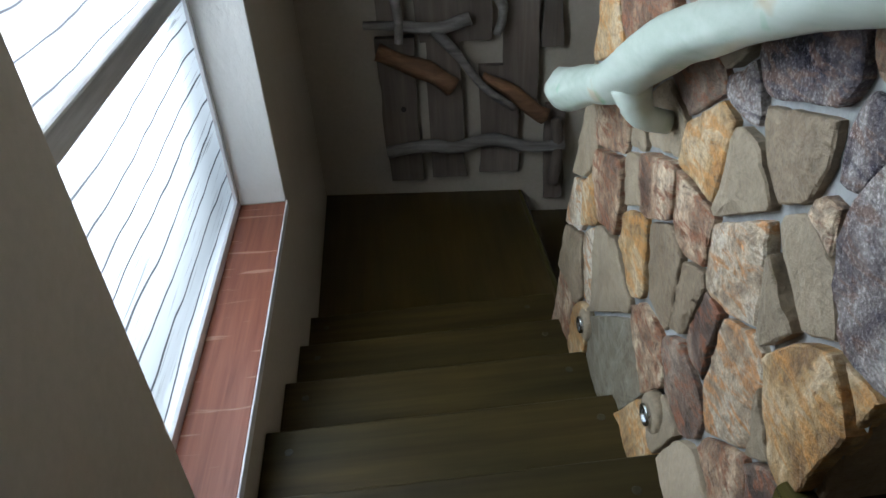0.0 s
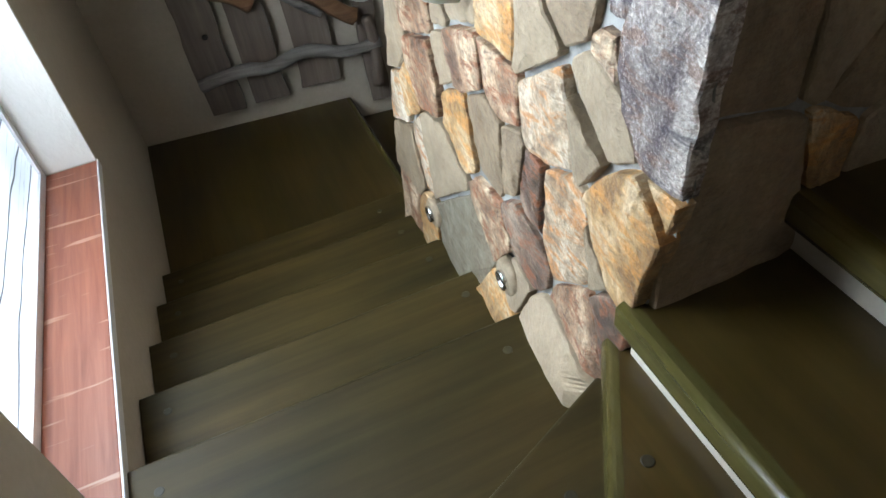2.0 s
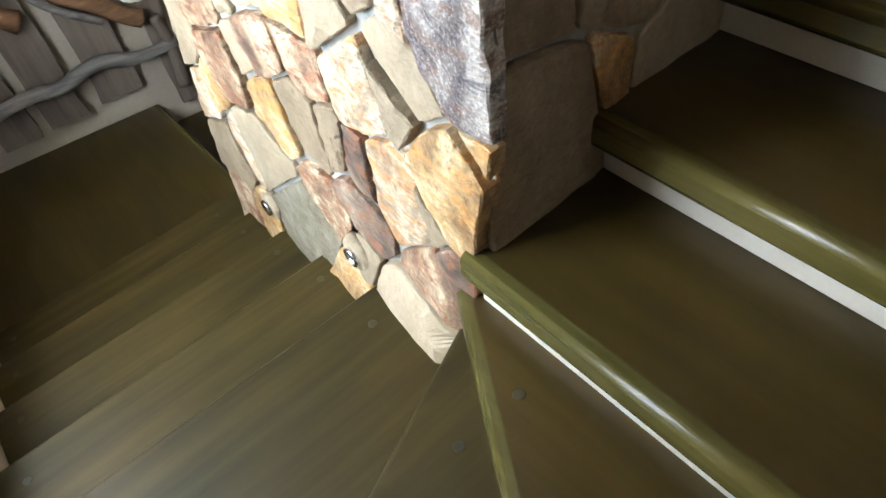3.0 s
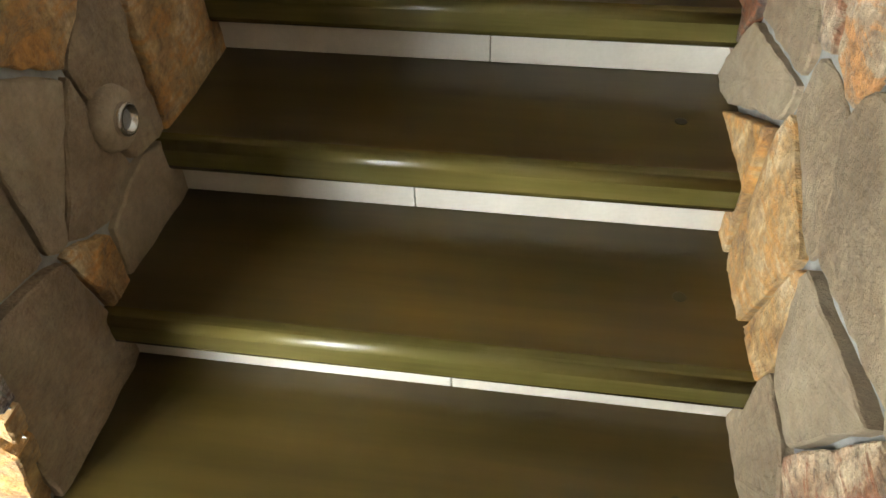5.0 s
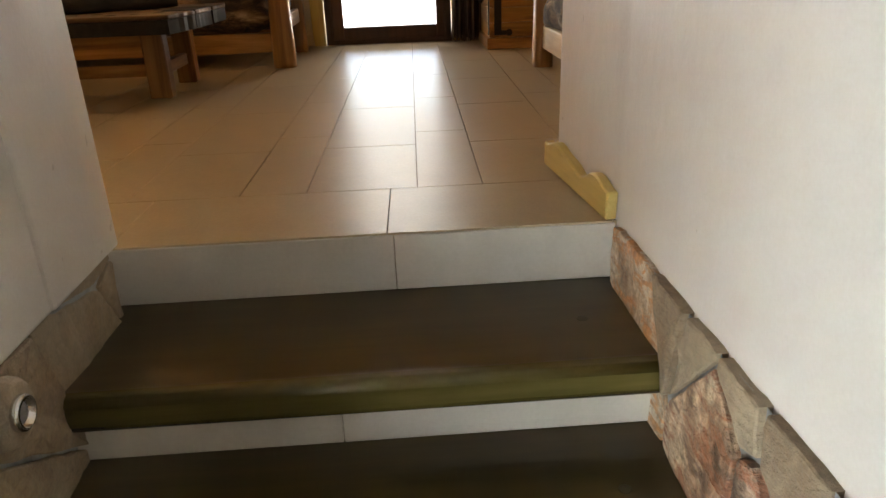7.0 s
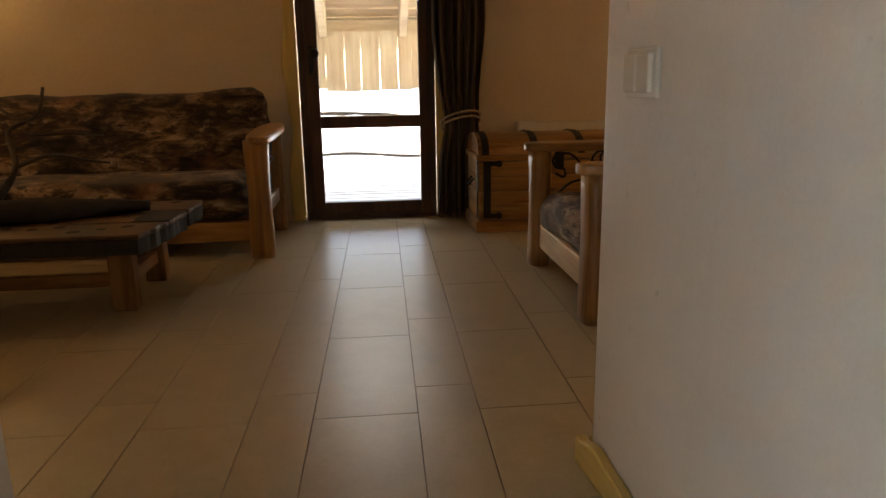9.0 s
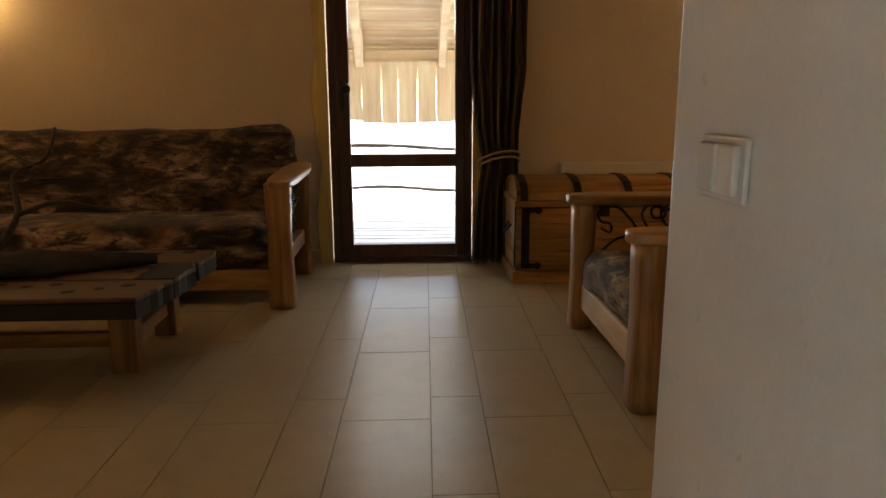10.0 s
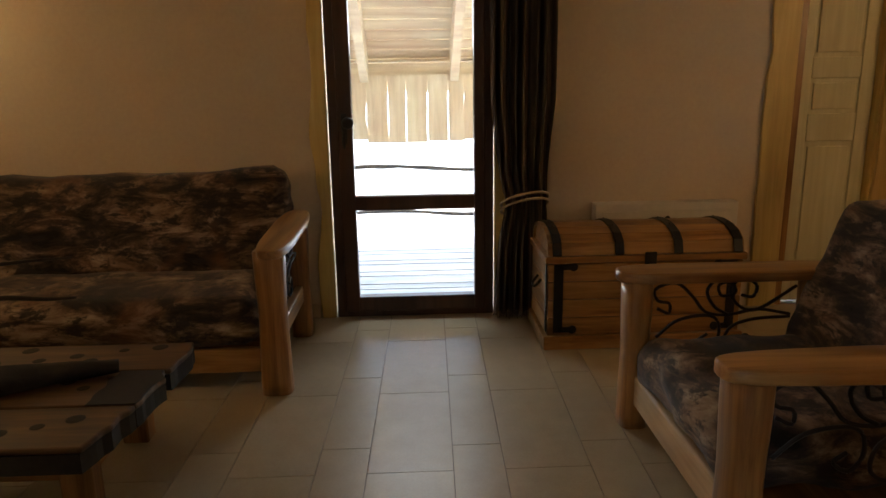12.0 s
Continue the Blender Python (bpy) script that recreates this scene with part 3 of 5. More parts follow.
N6, N7 = (-2.465, 0.004), (WL + 0.004, 0.80)
P6, P7 = (-1.715, 1.258), (-1.70, 1.285)
t = tread_part([(-1.63, 0.004), (-1.63, 1.24), P6, N6], 6, OLIVE_Y, 2)
plug_at(t, -1.79, 0.99, -H * 6)
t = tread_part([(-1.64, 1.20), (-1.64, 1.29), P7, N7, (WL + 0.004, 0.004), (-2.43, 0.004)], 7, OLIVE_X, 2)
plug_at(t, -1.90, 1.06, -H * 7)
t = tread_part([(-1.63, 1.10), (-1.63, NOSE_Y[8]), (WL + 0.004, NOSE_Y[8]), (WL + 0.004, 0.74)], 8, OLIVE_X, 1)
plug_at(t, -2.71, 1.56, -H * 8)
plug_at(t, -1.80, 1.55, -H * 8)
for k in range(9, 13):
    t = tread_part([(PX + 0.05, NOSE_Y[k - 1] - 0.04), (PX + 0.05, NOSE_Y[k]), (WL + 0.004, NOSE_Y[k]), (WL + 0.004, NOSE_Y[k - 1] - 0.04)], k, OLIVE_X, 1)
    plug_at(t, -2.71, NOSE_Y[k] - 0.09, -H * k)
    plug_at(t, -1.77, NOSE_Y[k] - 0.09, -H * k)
tread_part([(-1.53, NOSE_Y[12] - 0.04), (-1.53, WB - 0.166), (WL + 0.004, WB - 0.002), (WL + 0.004, NOSE_Y[12] - 0.04)], 13, OLIVE_Y, 0)
tread_part([(-1.18, 2.6), (-1.18, WB - 0.212), (-1.57, WB - 0.162), (-1.57, 2.6)], 14, OLIVE_Y, 0)
tread_part([(-0.05, 2.6), (-0.05, WB - 0.362), (-1.22, WB - 0.208), (-1.22, 2.6)], 15, OLIVE_Y, 0)


def upright(p, q, k):
    """A plain riser under the nosing from p to q."""
    d = (Vector(q) - Vector(p)).normalized()
    n = Vector((d.y, -d.x)) * 0.012
    poly = [Vector(p) + n, Vector(q) + n, Vector(q) - n, Vector(p) - n]
    part("riser", prism([tuple(v) for v in poly], -H * (k + 1) - 0.03, -H * k - 0.073), RISER_TILE, stairs)


upright((-1.673, 0.006), (-1.673, 1.2), 5)
upright((-2.45, 0.006), (-1.69, 1.205), 6)
upright((WL + 0.006, 0.755), (-1.69, 1.245), 7)
for k in range(8, 13):
    upright((WL + 0.006, NOSE_Y[k] - 0.04), (-1.66, NOSE_Y[k] - 0.04), k)
upright((-1.57, 2.7), (-1.57, WB - 0.17), 13)
upright((-1.22, 2.7), (-1.22, WB - 0.22), 14)

# ---- stone cladding ----


def clip(poly, mid, n):
    out = []
    for i, p in enumerate(poly):
        q = poly[(i + 1) % len(poly)]
        a, b = (p - mid).dot(n), (q - mid).dot(n)
        if a <= 0:
            out.append(p)
        if (a < 0 < b) or (b < 0 < a):
            out.append(p + (q - p) * (a / (a - b)))
    return out


def cladding(parent, seeds, region, place, out, joint=0.004, proud=0.022):
    """Flagstones that fill a region of a wall. seeds: the heart of each stone, its reach and its kind. place: (u, v, proud) to the world."""
    cells = []
    for word in seeds.split(","):
        u, v, w, c = word.split()
        cells.append((Vector((float(u), float(v))), float(w), c))
    rng = random.Random(out)
    for i, (s, ws, c) in enumerate(cells):
        poly = [Vector(p) for p in region]
        for j, (o, wo, _) in enumerate(cells):
            if i != j:
                d = o - s
                run = d.length
                d = d / run
                gap = joint * (0.5 + 1.4 * noise.noise(Vector((min(i, j) * 1.7, max(i, j) * 2.3, out))) ** 2 + 0.5 * ((i * 7 + j * 7) % 3))
                poly = clip(poly, s + d * ((run * run + ws - wo) / (2 * run) - gap), d)
                if len(poly) < 3:
                    break
        if len(poly) < 3:
            continue
        cen = sum(poly, Vector((0, 0))) / len(poly)
        edge = []
        for k, p in enumerate(poly):
            q = poly[(k + 1) % len(poly)]
            steps = max(1, round((q - p).length / 0.024))
            for m in range(steps):
                w = p + (q - p) * (m / steps)
                if m == 0:
                    w = w + (cen - w).normalized() * 0.004
                w = w + (cen - w).normalized() * (abs(noise.noise(Vector((w.x * 15, w.y * 15, i)))) * 0.009 + abs(noise.noise(Vector((w.x * 60, w.y * 60, i)))) * 0.007)
                edge.append(w)
        deep = 0.013 + rng.random() * proud
        tilt = Vector((rng.uniform(-1, 1), rng.uniform(-1, 1))) * 0.035
        bm = bmesh.new()
        base, mid, rim = [], [], []
        for w in edge:
            lean = tilt.dot(w - cen) + 0.007 * noise.noise(Vector((w.x * 21, w.y * 21, i + 5)))
            base.append(bm.verts.new(place(w.x, w.y, -0.01)))
            mid.append(bm.verts.new(place(w.x, w.y, max(0.009, deep - 0.004 + lean))))
            w2 = w + (cen - w).normalized() * (0.002 + 0.005 * rng.random())
            rim.append(bm.verts.new(place(w2.x, w2.y, max(0.011, deep + lean))))
        inner = []
        for w in edge:
            w3 = cen + (w - cen) * 0.55
            inner.append(bm.verts.new(place(w3.x, w3.y, max(0.013, deep + 0.003 + tilt.dot(w3 - cen) + 0.006 * noise.noise(Vector((w3.x * 16, w3.y * 16, i + 2)))))))
        bm.faces.new(base)
        hub = bm.verts.new(place(cen.x, cen.y, deep + 0.004))
        n = len(edge)
        for k in range(n):
            h = (k + 1) % n
            for r0, r1 in ((base, mid), (mid, rim), (rim, inner)):
                bm.faces.new((r0[k], r0[h], r1[h], r1[k]))
            bm.faces.new((inner[k], inner[h], hub))
        bmesh.ops.recalc_face_normals(bm, faces=bm.faces[:])
        ob = part("stone", bm, STONE[c], parent)
        for p in ob.data.polygons:
            p.use_smooth = False


def within(poly, u, v):
    odd = False
    for (a, b), (c, d) in zip(poly, poly[1:] + poly[:1]):
        if (b > v) != (d > v) and u < (c - a) * (v - b) / (d - b) + a:
            odd = not odd
    return odd


def mortar_bed(parent, region, place, depth, seed, cell=0.011):
    """Mortar pressed unevenly between the stones, with hollows."""
    bm = bmesh.new()
    us, vs = [p[0] for p in region], [p[1] for p in region]
    nu, nv = int((max(us) - min(us)) / cell), int((max(vs) - min(vs)) / cell)
    at = {}
    for i in range(nu + 1):
        for j in range(nv + 1):
            u, v = min(us) + i * cell, min(vs) + j * cell
            if within(region, u, v):
                f = noise.noise(Vector((u * 9, v * 9, seed))) + 0.6 * noise.noise(Vector((u * 34, v * 34, seed)))
                at[i, j] = bm.verts.new(place(u, v, max(0.0015, depth * (0.62 + 0.75 * f))))
    for i, j in at:
        if all(k in at for k in ((i + 1, j), (i + 1, j + 1), (i, j + 1))):
            bm.faces.new((at[i, j], at[i + 1, j], at[i + 1, j + 1], at[i, j + 1]))
    bmesh.ops.recalc_face_normals(bm, faces=bm.faces[:])
    part("mortar_joint", bm, MORTAR, parent, "grey mortar pressed between the stones", True)


FACE_A_UPPER = "1.690 0.153 0.0320 o, 1.213 0.051 -0.0384 r, 1.976 0.017 0.0251 t, 1.821 -0.060 -0.0188 t, 1.496 -0.068 -0.0528 p, 2.268 -0.072 0.0422 g, 1.001 -0.134 -0.0092 r, 1.219 -0.219 -0.0649 p, 2.179 -0.232 0.0294 r, 1.683 -0.242 -0.0731 p, 1.441 -0.246 -0.0769 g, 1.927 -0.265 -0.0201 d, 0.949 -0.346 0.0457 p, 1.219 -0.371 -0.0654 r, 2.494 -0.435 0.0595 o, 2.000 -0.453 -0.0223 t, 1.766 -0.472 -0.0411 o"
FACE_A_MIDDLE = "1.652 -0.480 -0.0556 t, 1.272 -0.540 -0.0486 t, 2.438 -0.556 0.0555 r, 2.166 -0.558 -0.0211 t, 0.940 -0.606 0.0364 o, 1.330 -0.624 -0.0439 t, 1.763 -0.640 -0.0297 r, 1.537 -0.652 -0.0355 w, 1.930 -0.663 -0.0213 r, 2.774 -0.715 0.1466 t, 2.114 -0.724 -0.0189 t, 1.127 -0.778 0.0336 o, 2.355 -0.794 0.0180 r, 1.853 -0.795 -0.0145 g, 1.706 -0.807 -0.0218 g, 2.049 -0.844 -0.0186 o, 1.549 -0.859 -0.0107 d"
FACE_A_LOWER = "1.248 -0.866 0.0106 t, 1.438 -0.874 0.0044 w, 2.555 -0.960 0.0370 o, 1.598 -0.975 -0.0156 d, 2.667 -0.989 0.0572 w, 1.129 -0.991 0.0545 d, 1.281 -1.074 0.0310 r, 1.845 -1.091 -0.0316 r, 2.268 -1.157 0.0185 t, 2.435 -1.159 0.0179 w, 2.581 -1.203 0.0150 g, 1.657 -1.240 -0.0248 t, 2.589 -1.319 -0.0368 r, 2.388 -1.365 -0.0339 o, 1.319 -1.374 0.0950 l, 2.090 -1.376 0.0306 s, 1.741 -1.582 0.0702 o"
FACE_B = "-1.681 -0.290 0.0298 g, -1.761 -0.759 0.1502 g, -1.361 -0.668 -0.0107 o, -1.128 -0.691 0.0165 t, -1.468 -0.288 -0.0261 t, -1.243 -0.453 -0.0344 g, -0.934 -0.428 -0.0248 o, -1.340 -0.073 -0.0507 o, -1.090 -0.414 -0.0324 g, -1.007 -0.089 -0.1052 g, -0.685 -0.049 -0.0448 t, -0.467 -0.142 0.0061 g, -0.672 -0.183 -0.0621 t, -0.231 -0.027 0.0434 t, -0.432 -0.085 0.0184 g, -0.184 0.198 0.0892 t, -0.135 0.028 0.0376 t"
FACE_R = "-0.441 -0.145 0.0415 r, -0.599 -0.147 -0.0192 d, -0.708 -0.004 -0.0388 g, -0.889 -0.228 -0.0751 g, -1.001 -0.057 -0.1070 l, -1.180 -0.001 -0.1028 r, -1.308 0.057 -0.0707 w, -1.434 0.157 -0.0244 r, -0.909 -0.385 -0.0631 t, -0.993 -0.544 -0.0434 o, -1.153 -0.540 -0.0493 o, -1.249 -0.317 -0.0992 g, -1.666 -0.131 0.0107 g, -1.319 -0.599 -0.0675 o, -1.703 -0.491 0.0015 t, -1.638 0.081 0.0240 g, -1.674 -0.706 0.0081 g, -1.832 -0.552 0.0502 r, -0.113 -0.125 0.1438 w, -0.309 -0.021 0.0870 t, -0.553 -0.015 0.0000 t, -0.280 -0.016 0.0970 g, -0.835 0.003 -0.0769 l, -1.777 -0.057 0.0580 t, -1.972 -0.559 0.0986 g, -1.864 -0.790 0.0914 r, -2.197 -0.526 0.0824 g, -2.470 -0.256 0.0360 o, -2.574 -0.749 0.0071 t"
clad_a = thing("stone_cladding", (PX, 2.0, -0.8), "irregular tan, ochre and purple flagstones set in grey mortar", "stone wall", kind="structure")
REGION_A = [(1.08, 0.01), (2.40, 0.01), (2.50, -0.4), (2.66, -1.0), (2.88, -1.93), (2.88, -2.2), (1.9, -2.0), (1.25, -1.38), (1.215, -0.97), (1.187, -0.80), (1.163, -0.70), (1.115, -0.50), (1.10, -0.30)]


def swell(u, v):
    """The foot of the pier swells out above the treads, most at the winders."""
    h = min(1, max(0, (v + 1.26 + (u - 1.34) * 0.435) / 0.34))
    return max(0, 0.072 - (u - 1.34) * 0.062) * (1 - h * h * (3 - 2 * h)) * min(1, max(0, (u - 1.22) / 0.1))


def on_a(u, v, w):
    return Vector((PX + 0.012 - w - swell(u, v), u, v))


cladding(clad_a, ", ".join((FACE_A_UPPER, FACE_A_MIDDLE, FACE_A_LOWER)), REGION_A, on_a, 3, 0.003, 0.022)
mortar_bed(clad_a, REGION_A, lambda u, v, w: on_a(u, v, w - 0.35 * swell(u, v)), 0.006, 1.5)
clad_b = thing("stone_cladding", (-0.8, PY, -0.4), "grey-brown and ochre flagstones lining the stair flight", "stone wall", kind="structure")
REGION_B = [(PX + 0.005, 0.005), (PX + 0.005, -0.95), (-0.04, -0.95), (-0.04, 0.03), (-0.3, 0.012)]


def on_b(u, v, w):
    return Vector((u, PY + 0.008 - w, v))


cladding(clad_b, FACE_B, REGION_B, on_b, 5, 0.0022, 0.012)
mortar_bed(clad_b, REGION_B, on_b, 0.005, 2.5)
clad_r = thing("stone_cladding", (-1.0, 0.0, -0.4), "low dado of brown, ochre and pale flagstones beside the steps", "stone wall", kind="structure")
REGION_R = [(-0.02, 0.002), (-0.02, -1.3), (-2.78, -1.3), (-2.78, 0.002)]


def on_r(u, v, w):
    return Vector((u, 0.008 + w * 0.8, v))


cladding(clad_r, FACE_R, REGION_R, on_r, 7, 0.003, 0.018)
mortar_bed(clad_r, REGION_R, on_r, 0.006, 3.5)
part("mortar_bed", rounded(boxm(-2.78, -0.014, -0.002, 0.010, -1.3, -0.026), 0.004), MORTAR, clad_r)
bm = bmesh.new()
box(bm, PX + 0.005, -0.035, PY + 0.003, PY + 0.012, -1.0, 0.014)
part("mortar_bed", bm, MORTAR, clad_b)


def spot(x, y, z, axis, label):
    a = Vector(axis)
    t = thing("step_light", (x, y, z), label, "lamp", "step lights in the stone")
    p = Vector((x, y, z))
    rg = random.Random(round(x * 100 + y * 10))
    part("stone_collar", lathe([(0.062 + 0.004 * rg.random(), -0.03), (0.058, -0.004), (0.050, 0.003), (0.034, 0.004)], p, a, 14), STONE["t"], t, "tan stone collar", True)
    part("bezel", lathe([(0.031, -0.02), (0.031, 0.012), (0.029, 0.016), (0.024, 0.017), (0.022, 0.006)], p, a, 28), CHROME, t, "chrome ring", True)
    part("lens", lathe([(0.0225, 0.0), (0.0225, 0.005), (0.015, 0.010), (0.004, 0.012)], p, a, 24), LENS_GLASS, t, "convex silvery lens", True)


spot(PX - 0.027, 2.366, -1.441, (-1, 0, 0), "small round chrome step light set in an ochre stone")
spot(PX - 0.038, 1.722, -1.191, (-1, 0, 0), "small round chrome step light set in an ochre stone")
spot(-1.176, PY - 0.036, -0.347, (0, -1, 0), "small round chrome step light set in a tan stone")
spot(-0.558, PY - 0.036, -0.055, (0, -1, 0), "small round chrome step light set in a tan stone")

# ---- handrail: a peeled log ----
rail = thing("handrail", (-1.79, 2.0, -0.35), "thick pale green peeled log handrail with a stub", "handrail")
ctrl = [(-1.79, 2.46, -0.585), (-1.795, 2.38, -0.55), (-1.79, 2.18, -0.458), (-1.795, 2.0, -0.375), (-1.79, 1.735, -0.206), (-1.785, 1.54, -0.11), (-1.79, 1.29, 0.0), (-1.80, 0.95, 0.14)]
pts = smooth_path(ctrl, 44)
rad = [0.061 - 0.022 * i / 44 + 0.004 * math.sin(i * 0.33) for i in range(45)]
rad[0], rad[1] = 0.045, 0.060
part("log", tube(pts, rad, 20, 0.16, seed=3.0), RAIL, rail, "", True)
part("stub", tube(smooth_path([(-1.785, 1.93, -0.36), (-1.775, 1.915, -0.40), (-1.755, 1.905, -0.43), (-1.70, 1.90, -0.445)], 8), [0.045, 0.042, 0.038, 0.036, 0.034, 0.032, 0.030, 0.028, 0.027], 14, 0.15, seed=5.0), RAIL, rail, "", True)
part("stub", tube([(-1.79, 1.55, -0.10), (-1.74, 1.55, -0.12), (-1.66, 1.55, -0.13)], [0.02, 0.018, 0.018], 10, 0.1), RAIL, rail, "", True)

# ---- driftwood panel on the landing wall ----
art = thing("driftwood_wall_art", (-1.85, 4.45, -1.45), "wall panel of weathered boards and driftwood branches", "wall decoration")
for x0, x1, z0, z1, s in ((-2.37, -2.16, -1.92, -1.02, 1), (-2.10, -1.90, -1.90, -0.55, 2), (-1.80, -1.57, -1.88, -1.2, 3), (-1.66, -1.46, -1.45, -0.3, 4), (-2.35, -2.2, -0.95, -0.3, 5), (-1.42, -1.30, -2.08, -1.45, 6), (-2.14, -1.72, -1.05, -0.6, 7), (-1.44, -1.34, -1.1, -0.3, 8)):
    a = [(p[1], p[0]) for p in wavy(z0, z1, x0, 0.03, s, 12)]
    b = [(p[1], p[0]) for p in wavy(z0, z1, x1, 0.03, s + 20, 12)]
    part("board", prism(a + b[::-1], 4.462 - 0.006 * (s % 3), 4.505, 1), OLD_BOARD, art)
part("peg_hole", lathe([(0.016, 0), (0.016, 0.004)], (-2.245, 4.450, -1.44), (0, -1, 0), 14), CHAR, art, "dark knot hole")
for ctrl, r0, r1, m, s in (
        ([(-2.36, 4.42, -1.70), (-2.1, 4.41, -1.66), (-1.95, 4.40, -1.68), (-1.75, 4.41, -1.63), (-1.5, 4.41, -1.69), (-1.30, 4.42, -1.68)], 0.036, 0.034, GREY_WOOD, 1),
        ([(-2.42, 4.42, -0.93), (-2.2, 4.40, -0.94), (-2.0, 4.38, -0.95), (-1.84, 4.38, -0.90)], 0.026, 0.034, GREY_WOOD, 2),
        ([(-2.05, 4.38, -0.95), (-1.92, 4.36, -1.08), (-1.78, 4.36, -1.28), (-1.60, 4.37, -1.42)], 0.030, 0.018, GREY_WOOD, 3),
        ([(-2.36, 4.42, -1.08), (-2.2, 4.41, -1.15), (-2.05, 4.41, -1.22), (-1.95, 4.42, -1.30)], 0.05, 0.05, RED_DRIFT, 4),
        ([(-1.78, 4.41, -1.24), (-1.62, 4.41, -1.33), (-1.48, 4.41, -1.46), (-1.42, 4.42, -1.50)], 0.028, 0.045, RED_DRIFT, 5),
        ([(-2.24, 4.37, -0.75), (-2.22, 4.37, -0.88), (-2.23, 4.37, -1.02)], 0.026, 0.022, GREY_WOOD, 6),
        ([(-1.72, 4.39, -0.75), (-1.66, 4.39, -0.88), (-1.70, 4.39, -1.0)], 0.03, 0.02, GREY_WOOD, 7),
        ([(-1.36, 4.42, -1.52), (-1.34, 4.42, -1.7), (-1.36, 4.42, -1.95)], 0.03, 0.035, OLD_BOARD, 8)):
    p = smooth_path(ctrl, 16)
    part("branch", tube(p, [r0 + (r1 - r0) * i / 16 for i in range(17)], 10, 0.45, seed=s * 2.1), m, art, "", True)

art.matrix_basis = pose(-1.85, 4.327, -1.45, 0, 0, -7.4)

# ---- floor and skirting by the stair head ----
lo = [(0.51 * i / 20, 0.078 + 0.05 * noise.noise(Vector((i * 0.21, 3.4, 0)))) for i in range(21)]
bm = prism([(0.004, 0.002), (0.51, 0.002)] + lo[::-1], 0.001, 0.030, 1)
setting("baseboard", rounded(bm, 0.004, 1), YELLOW_X, "yellow-stained live-edge wooden skirting", "skirting").rotation_euler.z = 0.0903
bm = prism([(0.04, 0.002), (-0.20, 0.002)] + [(-0.20 + 0.24 * i / 8, 0.07 + 0.016 * noise.noise(Vector((i * 0.6, 8, 0)))) for i in range(9)], WR + 0.001, WR + 0.030, 0)
setting("baseboard_2", rounded(bm, 0.004, 1), YELLOW_X, "yellow-stained live-edge wooden skirting", "skirting")
a = wavy(1.12, 4.19, 0.085, 0.02, 4, 40)
setting("baseboard_3", prism([(1.12, 0.001), (4.19, 0.001)] + a[::-1], WF - 0.022, WF - 0.001, 0), plaster("pale_skirting", (0.50, 0.38, 0.26), (0.56, 0.44, 0.31), 0.5), "pale beige skirting", "skirting")

# switch on the end of the stair wall
sw = thing("light_switch", (0.0, 0.0, 0.965), "glossy white double rocker light switch", "switch")
part("plate", rounded(boxm(-0.064, 0.064, 0.0, 0.010, 0.915, 1.012), 0.004, 3), SWITCH, sw)
part("rocker", rounded(boxm(-0.053, -0.003, 0.009, 0.022, 0.926, 1.001), 0.005, 3), SWITCH, sw)
part("rocker", rounded(boxm(0.003, 0.053, 0.009, 0.022, 0.926, 1.001), 0.005, 3), SWITCH, sw)
sw.matrix_basis = pose(0.288, 0.0261, 0.974, 0, 0, 5.16)

# ---- glazed door, curtain ----
door = thing("door_1", (WF + 0.04, 0.555, 0.0), "brown framed glazed terrace door, closed", "door", kind="structure")
X0, X1 = WF - 0.012, WF + 0.06
part("door_frame", boxm(X0, X1, 0.093, 0.150, 0.0, DT), DOOR_BROWN, door)
part("door_frame", boxm(X0, X1, 0.960, 1.017, 0.0, DT), DOOR_BROWN, door)
part("door_frame", boxm(X0, X1, 0.150, 0.960, DT - 0.06, DT), DOOR_BROWN, door)
part("door_frame", boxm(X0, X1, 0.150, 0.960, 0.0, 0.045), DOOR_BROWN, door)
S0, S1 = WF - 0.028, WF + 0.045
part("stile", rounded(boxm(S0, S1, 0.140, 0.203, 0.035, 2.05), 0.006), DOOR_BROWN, door)
part("stile", rounded(boxm(S0, S1, 0.885, 0.968, 0.035, 2.05), 0.006), DOOR_BROWN, door)
part("rail", rounded(boxm(S0, S1, 0.203, 0.885, 0.035, 0.123), 0.006), DOOR_BROWN, door)
part("rail", rounded(boxm(S0, S1, 0.203, 0.885, 0.640, 0.722), 0.006), DOOR_BROWN, door)
part("rail", rounded(boxm(S0, S1, 0.203, 0.885, 1.96, 2.05), 0.006), DOOR_BROWN, door)
for z0, z1 in ((0.123, 0.640), (0.722, 1.96)):
    o = part("pane", boxm(WF + 0.006, WF + 0.012, 0.203, 0.885, z0, z1), GLASS, door)
    o.visible_shadow = False
h = part("handle", lathe([(0.012, 0.0), (0.012, 0.03), (0.030, 0.036), (0.034, 0.048), (0.030, 0.062), (0.012, 0.068)], (S0, 0.905, 1.14), (-1, 0, 0), 20), IRON, door, "dark round door knob", True)
part("handle_plate", rounded(boxm(S0 - 0.006, S0 + 0.001, 0.915, 0.945, 1.02, 1.19), 0.003), IRON, door, "dark handle plate")
part("lever", tube([(S0 - 0.02, 0.93, 1.10), (S0 - 0.03, 0.93, 1.06), (S0 - 0.028, 0.93, 1.0)], [0.008, 0.009, 0.007], 8), IRON, door, "dark lever", True)
